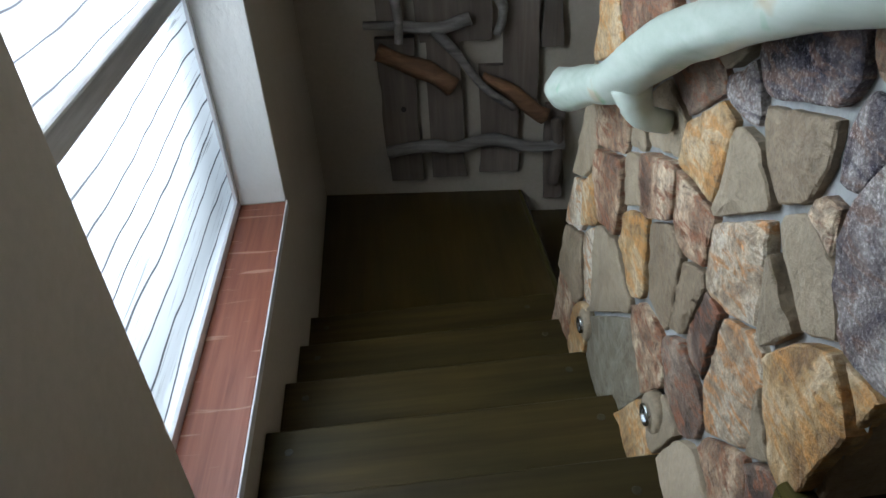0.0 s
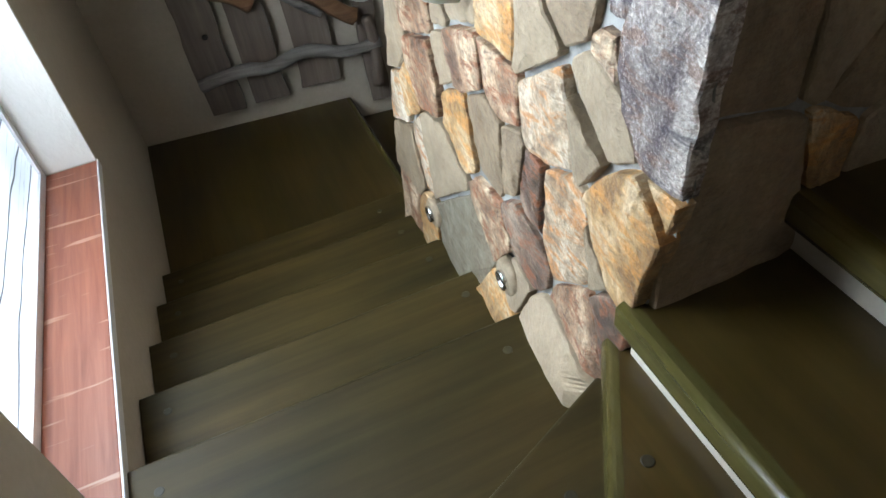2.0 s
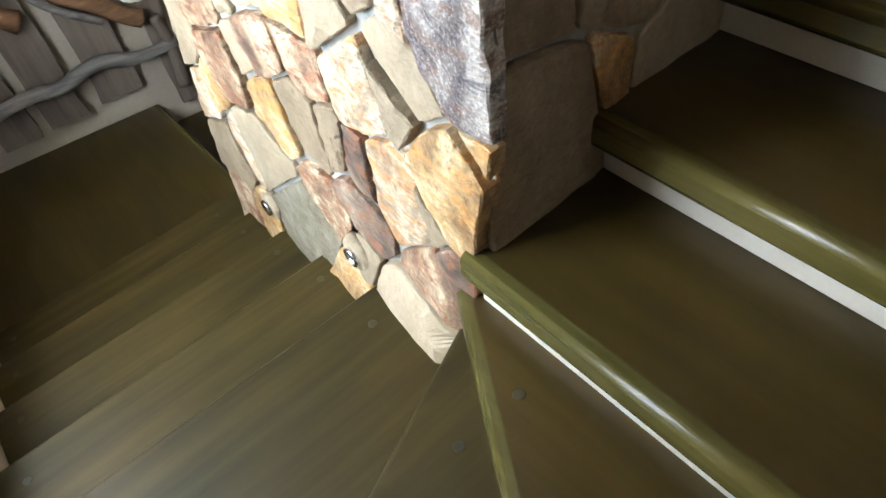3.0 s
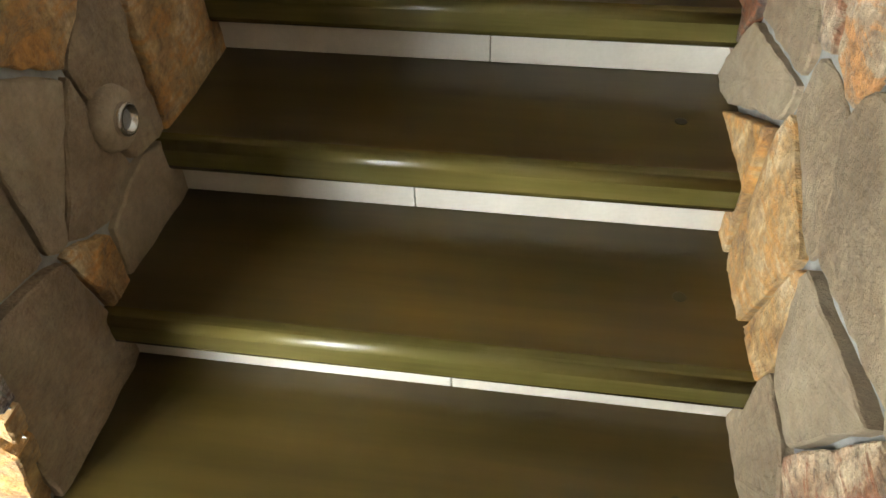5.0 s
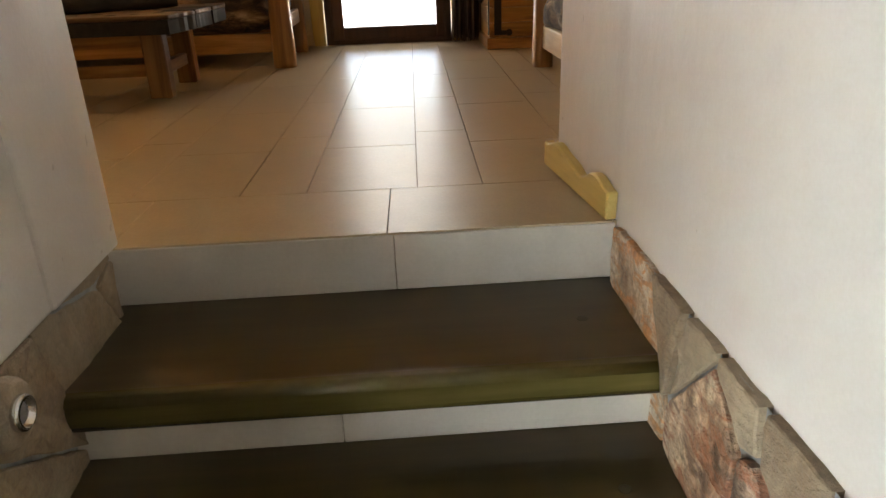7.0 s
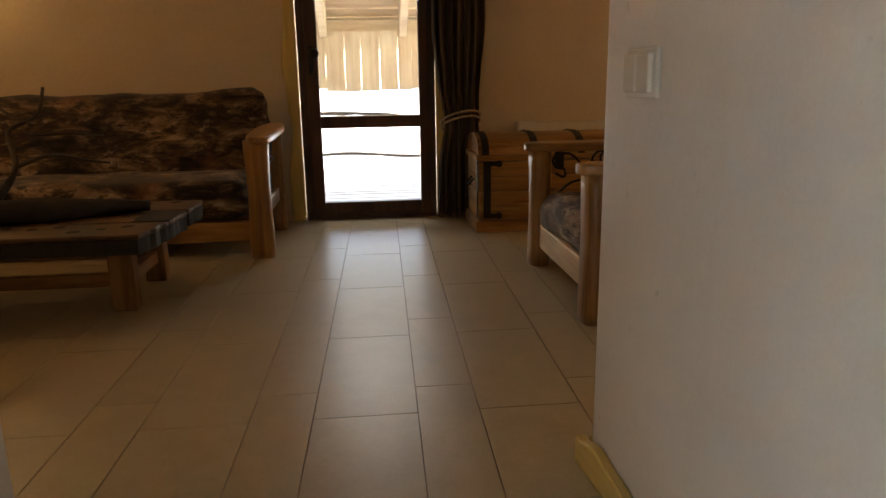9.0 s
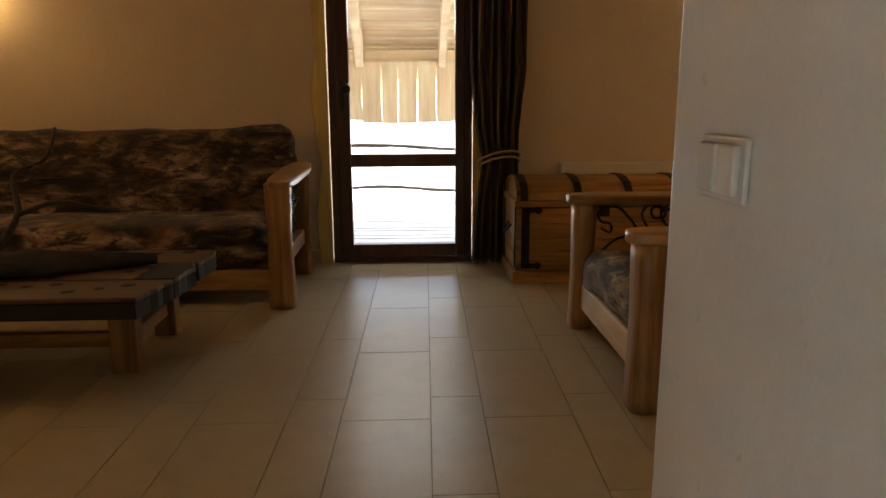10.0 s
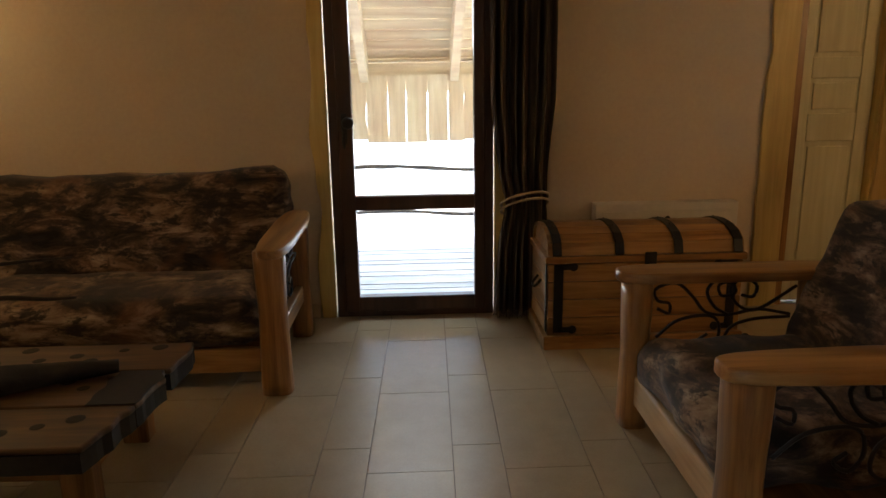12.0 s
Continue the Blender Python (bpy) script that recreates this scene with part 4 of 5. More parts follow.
for y0, y1, amp, sd in ((1.024, 1.105, 0.030, 11), (0.0, 0.088, 0.022, 12)):
    left = sd == 11
    a = [(p[1], p[0]) for p in wavy(0.0, DT + 0.06, y1 if left else y0, amp, sd, 34)]
    f = y0 if left else y1
    setting("trim", rounded(prism([(f, 0.0)] + a + [(f, DT + 0.06)], WF - 0.024, WF - 0.002, 0), 0.003, 1), YELLOW_Z, "yellow-stained live-edge door trim board", "trim")

cur = thing("curtain", (3.80, -0.05, 0.0), "dark brown striped curtain gathered with a pale rope tie", "curtain")
bm = bmesh.new()
NZ, NU = 44, 80
rows = []
for i in range(NZ + 1):
    z = 0.03 + 2.15 * i / NZ
    if z < 0.66:
        wdt = 0.115 + 0.05 * ((0.66 - z) / 0.66) ** 0.7
    else:
        wdt = 0.115 + 0.065 * min(1, (z - 0.66) / 0.6)
    cy = -0.055 - 0.02 * math.exp(-((z - 0.66) / 0.15) ** 2)
    amp = 0.022 + 0.018 * min(1, abs(z - 0.66) / 0.4)
    row = []
    for j in range(NU + 1):
        u = j / NU * 2 - 1
        ph = u * 19 + 0.7 * noise.noise(Vector((z * 1.2, u * 2, 0)))
        row.append(bm.verts.new((3.80 + amp * math.sin(ph) + 0.012 * noise.noise(Vector((u * 7, z * 2, 4))), cy + wdt * u + 0.008 * math.cos(ph * 0.5), z)))
    rows.append(row)
for a, b in zip(rows, rows[1:]):
    for j in range(NU):
        bm.faces.new((a[j], a[j + 1], b[j + 1], b[j]))
bmesh.ops.solidify(bm, geom=bm.faces[:], thickness=0.004)
part("drape", bm, CURTAIN, cur, "", True)
rng = random.Random(4)
bm = bmesh.new()
for i in range(46):
    y = -0.20 + 0.30 * i / 45
    x = 3.80 + 0.03 * math.sin(i * 0.9)
    tube([(x, y, 0.045), (x + rng.uniform(-0.01, 0.01), y + rng.uniform(-0.008, 0.008), 0.02), (x + rng.uniform(-0.015, 0.015), y + rng.uniform(-0.012, 0.012), 0.002)], [0.004, 0.004, 0.002], 5, bm=bm)
part("fringe", bm, CURTAIN, cur, "dark knotted fringe", False, "stuff")
for dz in (0.0, 0.035):
    c = [(3.80 + 0.065 * math.cos(t), -0.075 + 0.135 * math.sin(t), 0.66 + dz - 0.055 * math.cos(t * 1.0 + 0.5) + 0.05 * math.sin(-t)) for t in [2 * math.pi * k / 24 for k in range(25)]]
    part("tie_rope", tube(c, [0.008] * 25, 8), ROPE, cur, "pale twisted rope", True)

# ---- second doorway: painted panel door ----
pd = thing("door_2", (WF + 0.1, -2.0, 0.0), "cream painted three-panel wooden door, closed", "door", kind="structure")
DX = WF + 0.07
part("leaf", boxm(DX, DX + 0.03, E0 + 0.07, E1 - 0.07, 0.005, ET - 0.06), CREAM_DOOR, pd)
for y0, y1 in ((E0 + 0.07, E0 + 0.155), (E1 - 0.155, E1 - 0.07)):
    part("stile", rounded(boxm(DX - 0.012, DX - 0.001, y0, y1, 0.005, ET - 0.06), 0.005), CREAM_DOOR, pd)
for z0, z1 in ((0.005, 0.18), (0.98, 1.14), (1.34, 1.46), (1.87, 1.985)):
    part("rail", rounded(boxm(DX - 0.012, DX - 0.001, E0 + 0.155, E1 - 0.155, z0, z1), 0.005), CREAM_DOOR, pd)
for z0, z1 in ((0.21, 0.95), (1.165, 1.315), (1.485, 1.845)):
    part("panel", rounded(boxm(DX - 0.010, DX - 0.001, E0 + 0.175, E1 - 0.175, z0, z1), 0.012, 2), CREAM_DOOR, pd)
part("jamb", boxm(WF - 0.004, DX + 0.06, E1 - 0.068, E1 - 0.002, 0.0, ET - 0.002), PINE_Z, pd, "orange-brown door jamb")
part("jamb", boxm(WF - 0.004, DX + 0.06, E0 + 0.002, E0 + 0.068, 0.0, ET - 0.002), YELLOW_Z, pd, "yellow-stained door jamb")
part("jamb", boxm(WF - 0.004, DX + 0.06, E0 + 0.07, E1 - 0.07, ET - 0.055, ET - 0.002), YELLOW_Z, pd)
a = [(p[1], p[0]) for p in wavy(0.0, ET + 0.08, -1.455, 0.026, 21, 34)]
setting("trim_2", rounded(prism([(E1 - 0.02, 0.0)] + a + [(E1 - 0.02, ET + 0.08)], WF - 0.028, WF - 0.005, 0), 0.003, 1), YELLOW_Z, "yellow-stained live-edge door trim board", "trim")
a = [(p[1], p[0]) for p in wavy(0.0, ET + 0.08, E0 + 0.05, 0.026, 23, 34)]
setting("trim_3", rounded(prism([(E0 - 0.10, 0.0)] + a + [(E0 - 0.10, ET + 0.08)], WF - 0.028, WF - 0.005, 0), 0.003, 1), YELLOW_Z, "yellow-stained live-edge door trim board", "trim")

# white cabinet on the wall behind the chest
wb = thing("wall_cabinet", (3.86, -0.90, 0.0), "low white enamelled wall cabinet with a small lock", "cabinet")
part("body", rounded(boxm(3.80, WF - 0.002, -1.315, -0.485, 0.10, 0.66), 0.005), WHITE_METAL, wb)
part("door", rounded(boxm(3.790, 3.799, -1.275, -0.525, 0.14, 0.615), 0.003), WHITE_METAL, wb)
part("lock", lathe([(0.013, 0), (0.013, 0.006), (0.006, 0.009)], (3.790, -0.90, 0.575), (-1, 0, 0), 14), IRON, wb, "small dark lock")

# ---- chest ----
chest = thing("wooden_chest", (3.50, -0.62, 0.0), "pine treasure chest with a domed lid and black iron bands", "chest")
CX0, CX1, CY0, CY1 = 3.275, 3.74, -1.115, -0.115
for i in range(4):
    z0, z1 = 0.075 + 0.095 * i, 0.075 + 0.095 * (i + 1) - 0.003
    part("front_board", rounded(boxm(CX0, CX0 + 0.022, CY0 + 0.002, CY1 - 0.002, z0, z1), 0.003), PINE_Y, chest)
    part("side_board", rounded(boxm(CX0 + 0.022, CX1, CY1 - 0.022, CY1, z0, z1), 0.003), PINE_X, chest)
    part("side_board", rounded(boxm(CX0 + 0.022, CX1, CY0, CY0 + 0.022, z0, z1), 0.003), PINE_X, chest)
part("back_panel", boxm(CX1 - 0.02, CX1, CY0 + 0.022, CY1 - 0.022, 0.07, 0.45), PINE_Y, chest)
part("plinth", rounded(boxm(CX0 - 0.018, CX1 + 0.002, CY0 - 0.018, CY1 + 0.018, 0.0, 0.072), 0.006), PINE_Y, chest)
part("lid_rim", rounded(boxm(CX0 - 0.014, CX1 + 0.004, CY0 - 0.014, CY1 + 0.014, 0.457, 0.492), 0.005), PINE_Y, chest)


cxm, hw = (CX0 + CX1) / 2, (CX1 - CX0) / 2
prof = [(cxm - hw * math.cos(math.pi * i / 8), 0.494 + 0.125 * math.sin(math.pi * i / 8) ** 0.75) for i in range(9)]
for i, ((x0, z0), (x1, z1)) in enumerate(zip(prof, prof[1:])):
    n = Vector((-(z1 - z0), x1 - x0)).normalized() * 0.018
    g = Vector((x1 - x0, z1 - z0)).normalized() * 0.0015
    part("lid_slat", prism([(x0 + g.x, z0 + g.y), (x1 - g.x, z1 - g.y), (x1 - g.x - n.x, z1 - g.y - n.y), (x0 + g.x - n.x, z0 + g.y - n.y)], CY0, CY1, 1), PINE_Y, chest)
for y in (CY0 + 0.012, CY1 - 0.030):
    part("lid_end", prism(prof, y, y + 0.018, 1), PINE_Y, chest)
for y in (CY1 - 0.045, CY1 - 0.36, CY1 - 0.66, CY0 + 0.035):
    band = prof + [(cxm + (x - cxm) * 1.03, z + 0.006) for x, z in prof[::-1]]
    b = part("iron_band", prism([(x - (0.006 if x < cxm else -0.006), z) for x, z in band], y - 0.022, y + 0.022, 1), IRON, chest, "black iron band")
    for x, z in (prof[1], prof[3], prof[5]):
        part("rivet", lathe([(0.006, 0.006), (0.005, 0.010), (0.002, 0.012)], (x, y, z), (0, 0, 1), 8), IRON, b)
for y in (CY1 - 0.055, CY0 + 0.055):
    part("corner_strap", rounded(boxm(CX0 - 0.006, CX0 - 0.001, y - 0.024, y + 0.024, 0.09, 0.452), 0.002), IRON, chest, "black iron strap")
    for z in (0.105, 0.437):
        s = 1 if y < -0.6 else -1
        part("strap_foot", lathe([(0.022, 0), (0.022, 0.005)], (CX0 - 0.001, y + s * 0.075, z), (-1, 0, 0), 14), IRON, chest, "black iron strap end")
        part("strap_foot", boxm(CX0 - 0.006, CX0 - 0.001, min(y, y + s * 0.075), max(y, y + s * 0.075), z - 0.014, z + 0.014), IRON, chest, "black iron strap end")
part("side_strap", rounded(boxm(CX0 + 0.01, CX0 + 0.05, CY1 + 0.001, CY1 + 0.006, 0.09, 0.452), 0.002), IRON, chest, "black iron strap")
part("hasp", rounded(boxm(CX0 - 0.026, CX0 - 0.016, -0.66, -0.60, 0.40, 0.51), 0.004), IRON, chest, "black iron hasp")
part("side_handle", tube(smooth_path([(3.44, CY1 + 0.004, 0.33), (3.45, CY1 + 0.035, 0.29), (3.52, CY1 + 0.035, 0.29), (3.53, CY1 + 0.004, 0.33)], 12), [0.007] * 13, 8), IRON, chest, "black iron drop handle", True)

# ---- sofa and armchair ----


def post(x0, x1, y0, y1, z0, z1):
    """A leg of a split log: soft rounded section, a little uneven and flared."""
    bm = bmesh.new()
    rings = []
    for i in range(13):
        z = z0 + (z1 - z0) * i / 12
        f = 1 + 0.05 * math.cos(i / 12 * math.pi * 2) + 0.03 * noise.noise(Vector((x0 * 3, y0 * 3, z * 5)))
        ring = []
        for k in range(20):
            t = 2 * math.pi * k / 20
            c, s = math.cos(t), math.sin(t)
            p = 0.62
            ring.append(bm.verts.new(((x0 + x1) / 2 + (x1 - x0) / 2 * f * math.copysign(abs(c) ** p, c), (y0 + y1) / 2 + (y1 - y0) / 2 * f * math.copysign(abs(s) ** p, s), z)))
        rings.append(ring)
    for a, b in zip(rings, rings[1:]):
        for k in range(20):
            bm.faces.new((a[k], a[(k + 1) % 20], b[(k + 1) % 20], b[k]))
    bm.faces.new(rings[0])
    bm.faces.new(rings[-1])
    bmesh.ops.recalc_face_normals(bm, faces=bm.faces[:])
    return bm


def arm_board(cx, cy, length, width, z0, z1, along, seed, slope=0.0):
    """A flat armrest with rounded ends and a live edge."""
    pts = []
    n = 40
    for k in range(n):
        t = 2 * math.pi * k / n
        u = length / 2 * math.copysign(abs(math.cos(t)) ** 0.45, math.cos(t))
        w = width / 2 * math.copysign(abs(math.sin(t)) ** 0.62, math.sin(t)) * (1 + 0.10 * noise.noise(Vector((u * 4, seed, 0))))
        pts.append((cx + u, cy + w) if along == 0 else (cx + w, cy + u))
    bm = prism(pts, z0, z1)
    rounded_edges = [e for e in bm.edges if abs(e.verts[0].co.z - e.verts[1].co.z) < 1e-5]
    bmesh.ops.bevel(bm, geom=rounded_edges, offset=0.009, segments=3, affect="EDGES", profile=0.5)
    for v in bm.verts:
        v.co.z += slope * ((v.co.x - cx) if along == 0 else (v.co.y - cy))
    return bm


def scrolls(parent, plane, lo, hi, z0, z1, axis):
    """Wrought iron S-scrolls in the space under an armrest."""
    def at(u, z):
        return (plane, lo + (hi - lo) * u, z0 + (z1 - z0) * z) if axis == 1 else (lo + (hi - lo) * u, plane, z0 + (z1 - z0) * z)
    shapes = [
        [(0.02, 0.66), (0.10, 0.60), (0.10, 0.72), (0.02, 0.76), (0.0, 0.90), (0.14, 0.97), (0.26, 0.80), (0.36, 0.60), (0.52, 0.56), (0.72, 0.62), (0.95, 0.55)],
        [(0.52, 0.98), (0.44, 0.93), (0.46, 0.80), (0.55, 0.82), (0.54, 0.92), (0.42, 0.99), (0.36, 0.85), (0.42, 0.66), (0.52, 0.56)],
        [(0.60, 0.80), (0.68, 0.78), (0.70, 0.92), (0.60, 1.0), (0.52, 0.88), (0.58, 0.68), (0.72, 0.62), (0.98, 0.90)],
        [(0.02, 0.30), (0.16, 0.50), (0.34, 0.56), (0.44, 0.50), (0.46, 0.30), (0.40, 0.16), (0.32, 0.24), (0.38, 0.33)],
        [(0.95, 0.52), (0.70, 0.50), (0.54, 0.40), (0.50, 0.18), (0.58, 0.06), (0.68, 0.14), (0.66, 0.30), (0.58, 0.24)],
    ]
    for s in shapes:
        p = smooth_path([at(u, z) for u, z in s], 40)
        part("iron_scroll", tube(p, [0.0065] * 41, 7), IRON, parent, "black wrought iron scroll", True)


sofa = thing("sofa", (3.3, 2.35, 0.0), "pine log sofa with brown landscape-print plush cushions", "sofa")
SY0, SY1 = 1.12, 3.42
for y0, y1 in ((1.118, 1.248), (SY1 - 0.125, SY1)):
    part("leg", post(2.815, 2.935, y0, y1, 0.0, 0.655), PINE_Z, sofa, "", True)
    part("leg", post(3.56, 3.67, y0 + 0.01, y1 - 0.01, 0.0, 0.66), PINE_Z, sofa, "", True)
    part("armrest", arm_board(3.18, (y0 + y1) / 2 - 0.02, 0.86, 0.155, 0.652, 0.690, 0, y0, 0.03), PINE_X, sofa, "", True)
    part("side_rail", rounded(boxm(2.92, 3.58, (y0 + y1) / 2 - 0.022, (y0 + y1) / 2 + 0.022, 0.20, 0.29), 0.008), PINE_X, sofa)
    scrolls(sofa, (y0 + y1) / 2, 2.95, 3.55, 0.30, 0.64, 0)
part("front_rail", rounded(boxm(2.885, 2.93, 1.24, SY1 - 0.12, 0.085, 0.20), 0.01), PINE_Y, sofa)
part("back_rail", rounded(boxm(3.58, 3.62, 1.24, SY1 - 0.12, 0.2, 0.32), 0.01), PINE_Y, sofa)
part("slat_base", boxm(2.93, 3.58, 1.25, SY1 - 0.13, 0.17, 0.215), PINE_Y, sofa)
part("seat_cushion", cushion(2.86, 3.50, 1.245, SY1 - 0.13, 0.20, 0.43, 0.028, 0.42, 1.0, 22), FABRIC, sofa, "", True)
bm = cushion(-0.13, 0.11, 1.215, SY1 - 0.09, 0.0, 0.62, 0.03, 0.42, 2.0, 22)
for v in bm.verts:
    z = v.co.z
    v.co.x, v.co.z = 3.50 + v.co.x + 0.36 * z, 0.30 + z * 0.96 + 0.035 * math.exp(-((v.co.y - 1.33) / 0.22) ** 2) * (z / 0.62)
part("back_cushion", bm, FABRIC, sofa, "", True)

chair = thing("armchair", (2.0, -0.68, 0.0), "pine log armchair with wrought iron scrolls and printed plush cushions", "armchair")
for x0, x1 in ((2.40, 2.53), (1.475, 1.62)):
    part("leg", post(x0, x1, -0.36, -0.255, 0.0, 0.60), PINE_Z, chair, "", True)
    part("leg", post(x0 + 0.01, x1 - 0.01, -1.06, -0.96, 0.0, 0.60), PINE_Z, chair, "", True)
    part("armrest", arm_board((x0 + x1) / 2, -0.665, 0.88, 0.165, 0.598, 0.640, 1, x0), PINE_Y, chair, "", True)
    part("side_rail", rounded(boxm((x0 + x1) / 2 - 0.02, (x0 + x1) / 2 + 0.02, -0.97, -0.35, 0.13, 0.22), 0.008), PINE_Y, chair)
    scrolls(chair, (x0 + x1) / 2, -0.38, -0.95, 0.26, 0.59, 1)
part("front_rail", rounded(boxm(1.60, 2.42, -0.335, -0.295, 0.10, 0.225), 0.01), BARE_PINE, chair, "bare pale pine rail")
part("back_rail", rounded(boxm(1.60, 2.42, -1.04, -1.0, 0.2, 0.32), 0.01), PINE_X, chair)
part("slat_base", boxm(1.58, 2.44, -1.0, -0.34, 0.15, 0.20), PINE_X, chair)
part("seat_cushion", cushion(1.60, 2.42, -1.0, -0.285, 0.19, 0.405, 0.035, 0.46, 5.0, 18), FABRIC, chair, "", True)
bm = cushion(1.60, 2.42, -0.10, 0.10, 0.0, 0.66, 0.022, 0.26, 7.0, 18)
for v in bm.verts:
    z = v.co.z
    v.co.y, v.co.z = -0.95 + v.co.y - 0.30 * z, 0.33 + z * 0.87
part("back_cushion", bm, FABRIC, chair, "", True)

# ---- coffee table and the gnarled branch ----
table = thing("coffee_table", (2.05, 2.0, 0.0), "low rustic table of charred-edged slabs with dark knots", "table")
edges_x = [1.652, 1.915, 2.185, 2.455]
ends = [(1.415, 2.66), (1.40, 2.72), (1.385, 2.60)]
for i in range(3):
    x0, x1, (y0, y1) = edges_x[i] + 0.004, edges_x[i + 1] - 0.004, ends[i]
    nearend = [(x0 + (x1 - x0) * k / 8, y0 + 0.05 * (0.5 if i else 1.0) * ((1 - k / 8) if i == 0 else abs(k / 8 - 0.6)) + 0.02 * noise.noise(Vector((k * 0.6, i, 2)))) for k in range(9)]
    farend = [(x0 + (x1 - x0) * k / 8, y1 + 0.03 * noise.noise(Vector((k * 0.6, i, 7)))) for k in range(9)]
    slab = part("slab", rounded(prism(nearend + farend[::-1], 0.382, 0.402), 0.006, 2), TABLE_WOOD, table)
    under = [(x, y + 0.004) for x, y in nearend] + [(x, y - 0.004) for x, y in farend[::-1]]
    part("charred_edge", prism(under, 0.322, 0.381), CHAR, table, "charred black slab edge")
    if i == 1:
        patch_a = [(x0 + (x1 - x0) * k / 8, y0 + 0.17 + 0.05 * noise.noise(Vector((k * 0.8, 4, 2)))) for k in range(9)]
        part("charred_patch", prism([(x, y + 0.003) for x, y in nearend] + patch_a[::-1], 0.4005, 0.4035), CHAR, slab, "charred black slab end")
    rng = random.Random(i)
    for k in range(11):
        part("knot", lathe([(0.018 + 0.012 * rng.random(), 0.0), (0.016, 0.0012)], (x0 + 0.04 + (x1 - x0 - 0.08) * rng.random(), y0 + 0.12 + 0.09 * k + 0.05 * rng.random(), 0.402), (0, 0, 1), 10), CHAR, slab, "dark burnt knot")
for x0, x1, y0, y1 in ((1.955, 2.035, 1.60, 1.705), (2.42, 2.50, 1.60, 1.70), (1.955, 2.035, 2.45, 2.55), (2.42, 2.50, 2.45, 2.55)):
    bm = rounded(boxm(x0, x1, y0, y1, 0.0, 0.322), 0.008)
    part("leg", bm, PINE_Z, table)
for y in (1.65, 2.50):
    part("stretcher", rounded(boxm(2.035, 2.42, y - 0.02, y + 0.02, 0.10, 0.16), 0.006), PINE_X, table)
part("stretcher", rounded(boxm(2.0, 2.04, 1.70, 2.46, 0.10, 0.16), 0.006), PINE_Y, table)
part("apron", boxm(1.98, 2.02, 1.70, 2.46, 0.24, 0.322), PINE_Y, table)

drift = thing("driftwood_branch", (2.05, 1.95, 0.402), "dark gnarled driftwood branch with twigs lying on the table", "driftwood")
p = smooth_path([(2.16, 1.56, 0.432), (2.10, 1.72, 0.440), (2.02, 1.90, 0.446), (1.96, 2.05, 0.45), (1.90, 2.25, 0.452), (1.92, 2.5, 0.45)], 26)
part("trunk", tube(p, [0.022 + 0.034 * min(1, i / 14) for i in range(27)], 12, 0.4, seed=2.0), LOG, drift, "", True)
for ctrl, r in (([(1.95, 2.12, 0.48), (2.15, 2.10, 0.62), (2.34, 2.20, 0.76), (2.46, 2.12, 0.82), (2.62, 2.14, 0.95)], 0.016), ([(2.15, 2.10, 0.62), (2.22, 1.98, 0.66), (2.34, 1.86, 0.62), (2.42, 1.80, 0.60)], 0.011),
                ([(2.40, 2.12, 0.78), (2.46, 2.25, 0.84), (2.5, 2.4, 0.93)], 0.009), ([(2.34, 2.11, 0.74), (2.42, 1.96, 0.74), (2.55, 1.86, 0.72)], 0.009), ([(1.94, 2.3, 0.47), (2.1, 2.42, 0.66), (2.3, 2.5, 0.85)], 0.014)):
    p = smooth_path(ctrl, 14)
    part("twig", tube(p, [r * (1 - 0.55 * i / 14) for i in range(15)], 8, 0.4, seed=r * 100), LOG, drift, "", True)

# ---- wall sconces: one on the far wall, two unseen fill copies ----
def sconce(x, y, turn):
    sc = thing("wall_sconce_and_fill", (0, 0, 1.60), "carved wooden wall sconce with a warm lit glass shade; side-wall copies are unseen fill", "lamp", "wall sconces")
    part("back_plate", rounded(prism([(-0.06, 1.44), (0.06, 1.44), (0.085, 1.56), (0.05, 1.68), (-0.05, 1.68), (-0.085, 1.56)], -0.03, -0.002, 0), 0.006), OLD_BOARD, sc)
    part("bracket", tube(smooth_path([(-0.03, 0, 1.52), (-0.09, 0, 1.50), (-0.15, 0, 1.53), (-0.16, 0, 1.57)], 12), [0.014] * 13, 10), RED_DRIFT, sc, "reddish wooden arm", True)
    part("holder", lathe([(0.028, 0.0), (0.03, 0.02), (0.02, 0.045)], (-0.16, 0, 1.565), (0, 0, 1), 18), RED_DRIFT, sc, "", True)
    part("shade", lathe([(0.030, 0.0), (0.050, 0.05), (0.058, 0.10), (0.062, 0.14)], (-0.16, 0, 1.61), (0, 0, 1), 24), SHADE, sc, "glowing glass shade", True)
    sc.matrix_basis = pose(x, y, 1.60, 0, 0, turn)


sconce(WF, 3.14, 0)
# unseen copies on the side walls, added to go with the fill bulbs
sconce(1.75, 4.2, 90)
sconce(1.9, -2.95, -90)

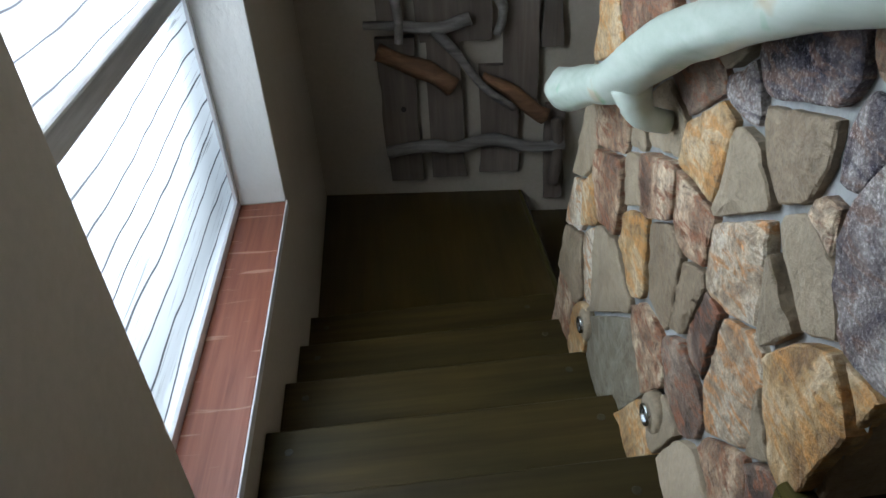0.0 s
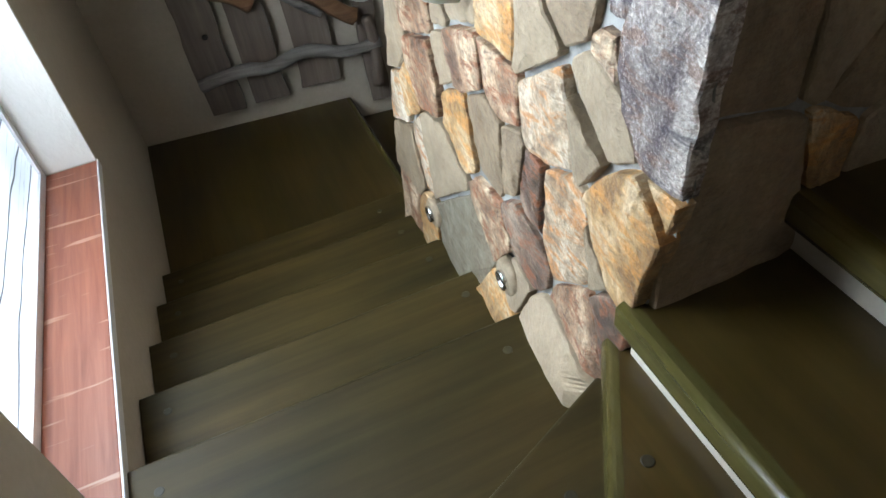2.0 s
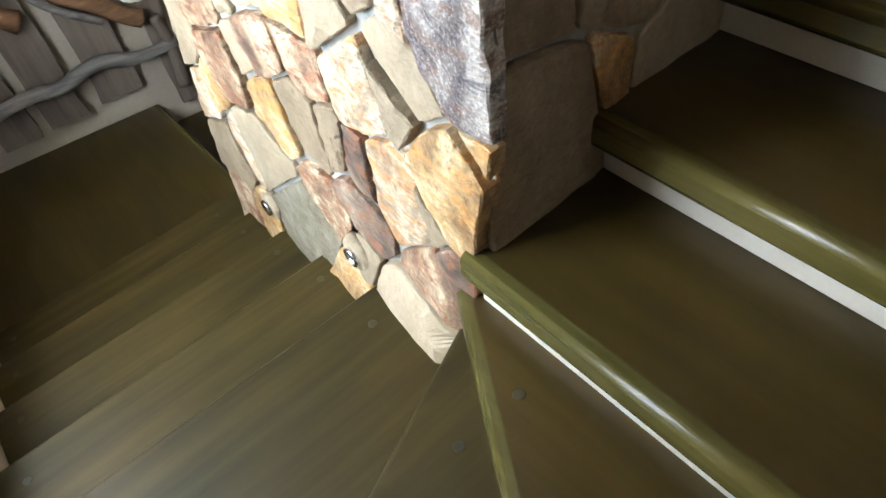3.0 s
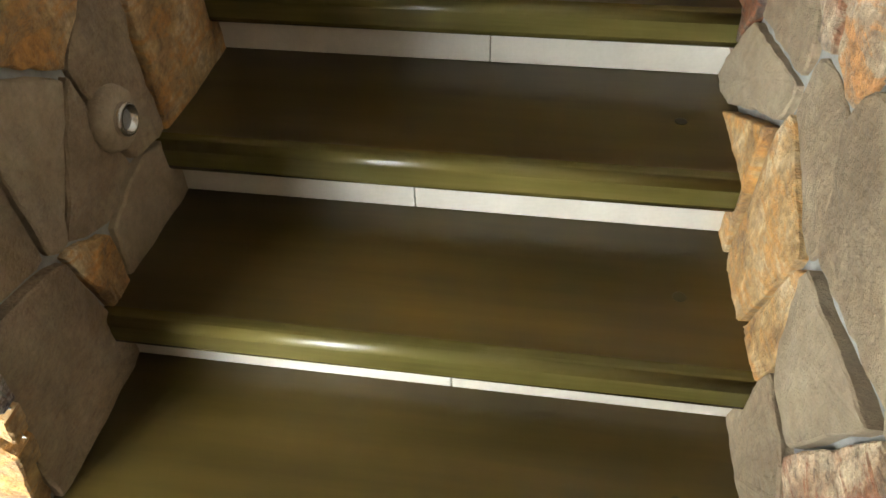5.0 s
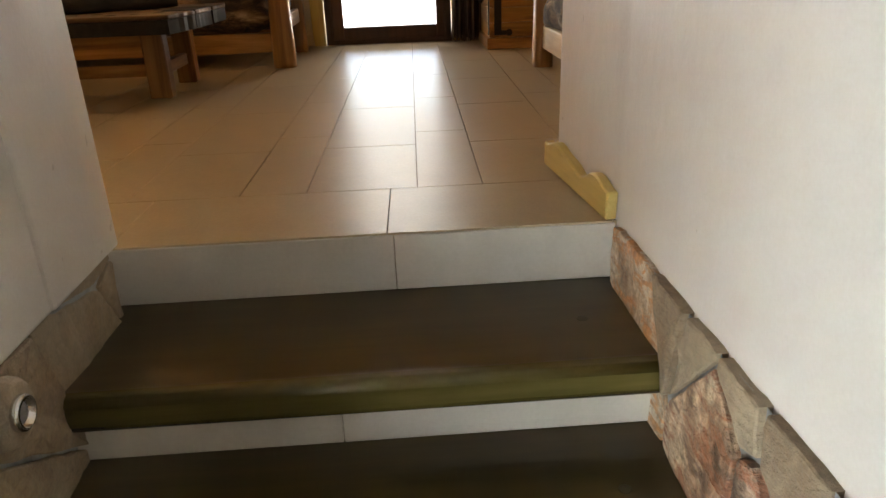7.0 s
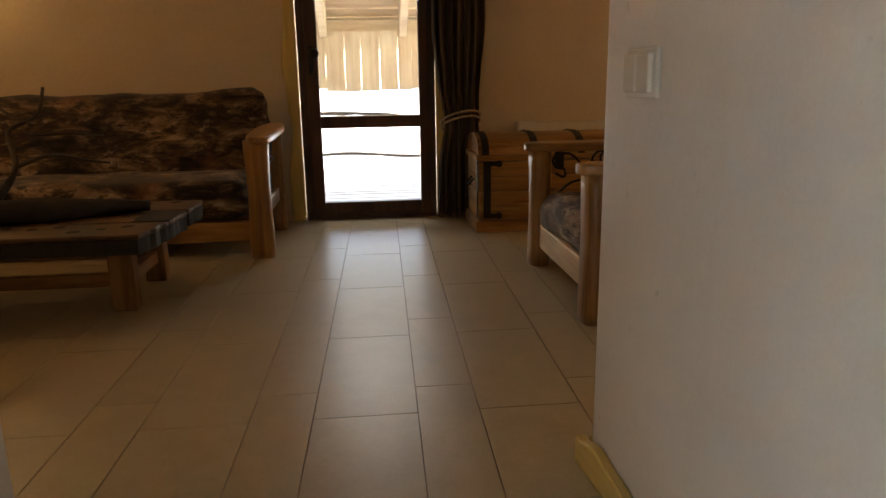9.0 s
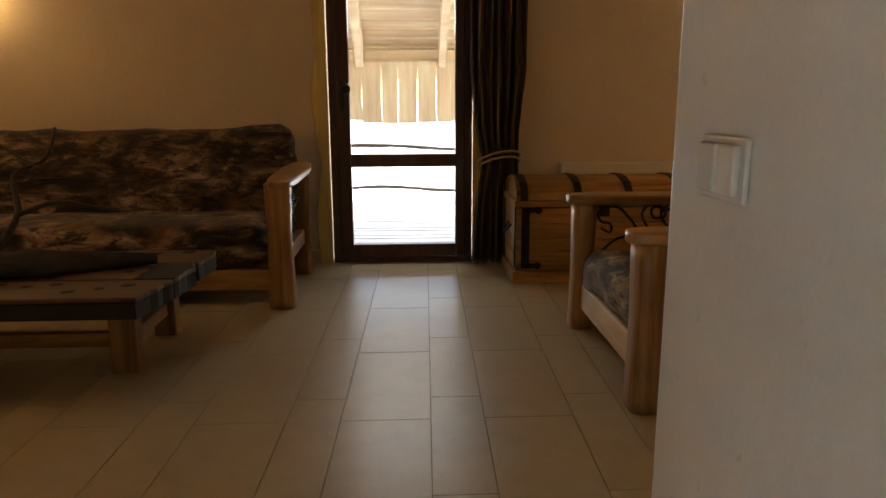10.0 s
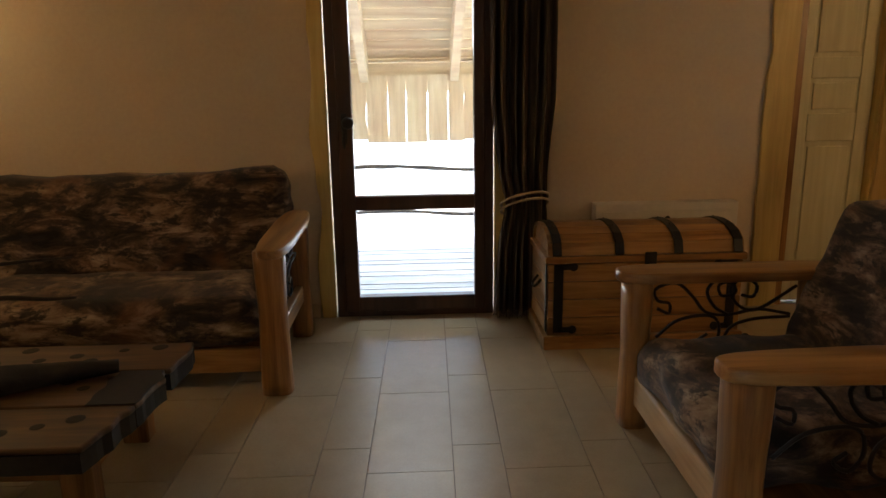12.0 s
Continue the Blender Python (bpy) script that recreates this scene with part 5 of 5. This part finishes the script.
# ---- terrace ----
terrace = thing("terrace_deck", (5.2, 0.5, -0.08), "pale weathered terrace deck of narrow boards", "deck", kind="structure")
for i in range(26):
    x = WF + 0.27 + i * 0.115
    part("deck_board", boxm(x, x + 0.108, -2.2, 3.2, -0.09 + 0.003 * (i % 3), -0.055 + 0.003 * (i % 3)), DECK, terrace)
setting("terrace_base", boxm(WF + 0.25, 7.16, -2.2, 3.2, -0.5, -0.092), DECK, "terrace substructure", "deck")
val = thing("board_valance", (6.0, 0.5, 1.3), "row of pale uneven hanging boards under the terrace eave", "valance", kind="structure")
rng = random.Random(9)
y = -1.5
while y < 2.8:
    w = rng.uniform(0.12, 0.19)
    zb = 0.885 + rng.uniform(-0.035, 0.02)
    a = [(q[1], q[0]) for q in wavy(zb, 1.42, y + 0.001, 0.010, y * 3, 8)]
    b = [(q[1], q[0]) for q in wavy(zb, 1.42, y + w - 0.003, 0.010, y * 3 + 5, 8)]
    part("board", prism(a + b[::-1], 5.985 + 0.01 * rng.random(), 6.01, 0), PORCH_Z, val)
    y += w
eave = thing("terrace_roof", (5.2, 0.5, 1.8), "sloping terrace roof of pale boards on rafters", "roof", kind="structure")
part("beam", rounded(boxm(6.02, 6.16, -2.2, 3.2, 1.36, 1.52), 0.01), PORCH_Y, eave)
xa, za, xb, zb = WF + 0.26, 2.62, 6.6, 1.21
n = 20
for i in range(n):
    f0, f1 = i / n, (i + 1) / n - 0.004
    x0, x1, z0, z1 = xa + (xb - xa) * f0, xa + (xb - xa) * f1, za + (zb - za) * f0 + 0.06, za + (zb - za) * f1 + 0.06
    part("roof_board", prism([(x0, z0), (x1, z1), (x1, z1 + 0.025), (x0, z0 + 0.025)], -2.2, 3.2, 1), PORCH_Y, eave)
for yc in (0.95, 0.19, 1.75, -0.6, -1.4, 2.5):
    part("rafter", prism([(xa, za + 0.055), (xb - 0.62, zb + 0.41), (xb - 0.62, zb + 0.15), (xa, za - 0.17)], yc - 0.035, yc + 0.035, 1), PORCH_Y, eave)
fence = thing("terrace_railing", (6.08, 0.5, 0.0), "rustic terrace railing of dark crooked branches", "railing")
for z, s in ((0.62, 1), (0.22, 2)):
    p = smooth_path([(6.08, -2.1, z), (6.08, -1.0, z + 0.03), (6.08, 0.0, z - 0.02), (6.08, 0.8, z + 0.02), (6.08, 2.0, z - 0.02), (6.08, 3.1, z)], 40)
    part("rail", tube(p, [0.017] * 41, 8, 0.9, seed=s), BARK, fence, "", True)
for yp in (-2.05, -0.75, 1.55, 3.05):
    part("post", tube([(6.08, yp, -0.08), (6.08, yp, 0.7), (6.08, yp, 1.40)], [0.055, 0.05, 0.05], 10, 0.2), BARK, fence, "", True)
setting("ground", prism([(WF + 0.3, -400), (800, -400), (800, 400), (WF + 0.3, 400)], -1.2, -0.9), SNOW, "bright pale open ground", "ground")

# ---- floor tiles ----
SKEW = -0.022
rng = random.Random(2)


def tile_at(x0, x1, c0, c1):
    g = 0.0016
    poly = [(x0 + g, c0 + g + SKEW * x0), (x1 - g, c0 + g + SKEW * x1), (x1 - g, c1 - g + SKEW * x1), (x0 + g, c1 - g + SKEW * x0)]
    poly = [(x, max(-2.94, min(4.19, y))) for x, y in poly]
    bm = prism(poly, -0.012, 0.0)
    part("tile", bm, FLOOR_TILE, floor)


c = 0.475 - 0.495 * 6
cols = []
while c < 4.35:
    cols.append((c, c + 0.31, 0))
    cols.append((c + 0.31, c + 0.495, 1))
    c += 0.495
for c0, c1, narrow in cols:
    if c1 < -2.8 or c0 > 4.25:
        continue
    x = 0.345
    first = 0.83 if not narrow else 1.01
    ends_x = [x] + [first + 0.657 * k for k in range(6)]
    for x0, x1 in zip(ends_x, ends_x[1:]):
        if x0 < WF:
            tile_at(x0, min(x1, WF + 0.0), c0, c1)
for y0, y1 in ((-0.3, 0.01), (0.01, 0.55), (0.55, 1.2), (1.2, 1.85), (1.85, 2.5)):
    tile_at(0.002, 0.345, y0, y1)
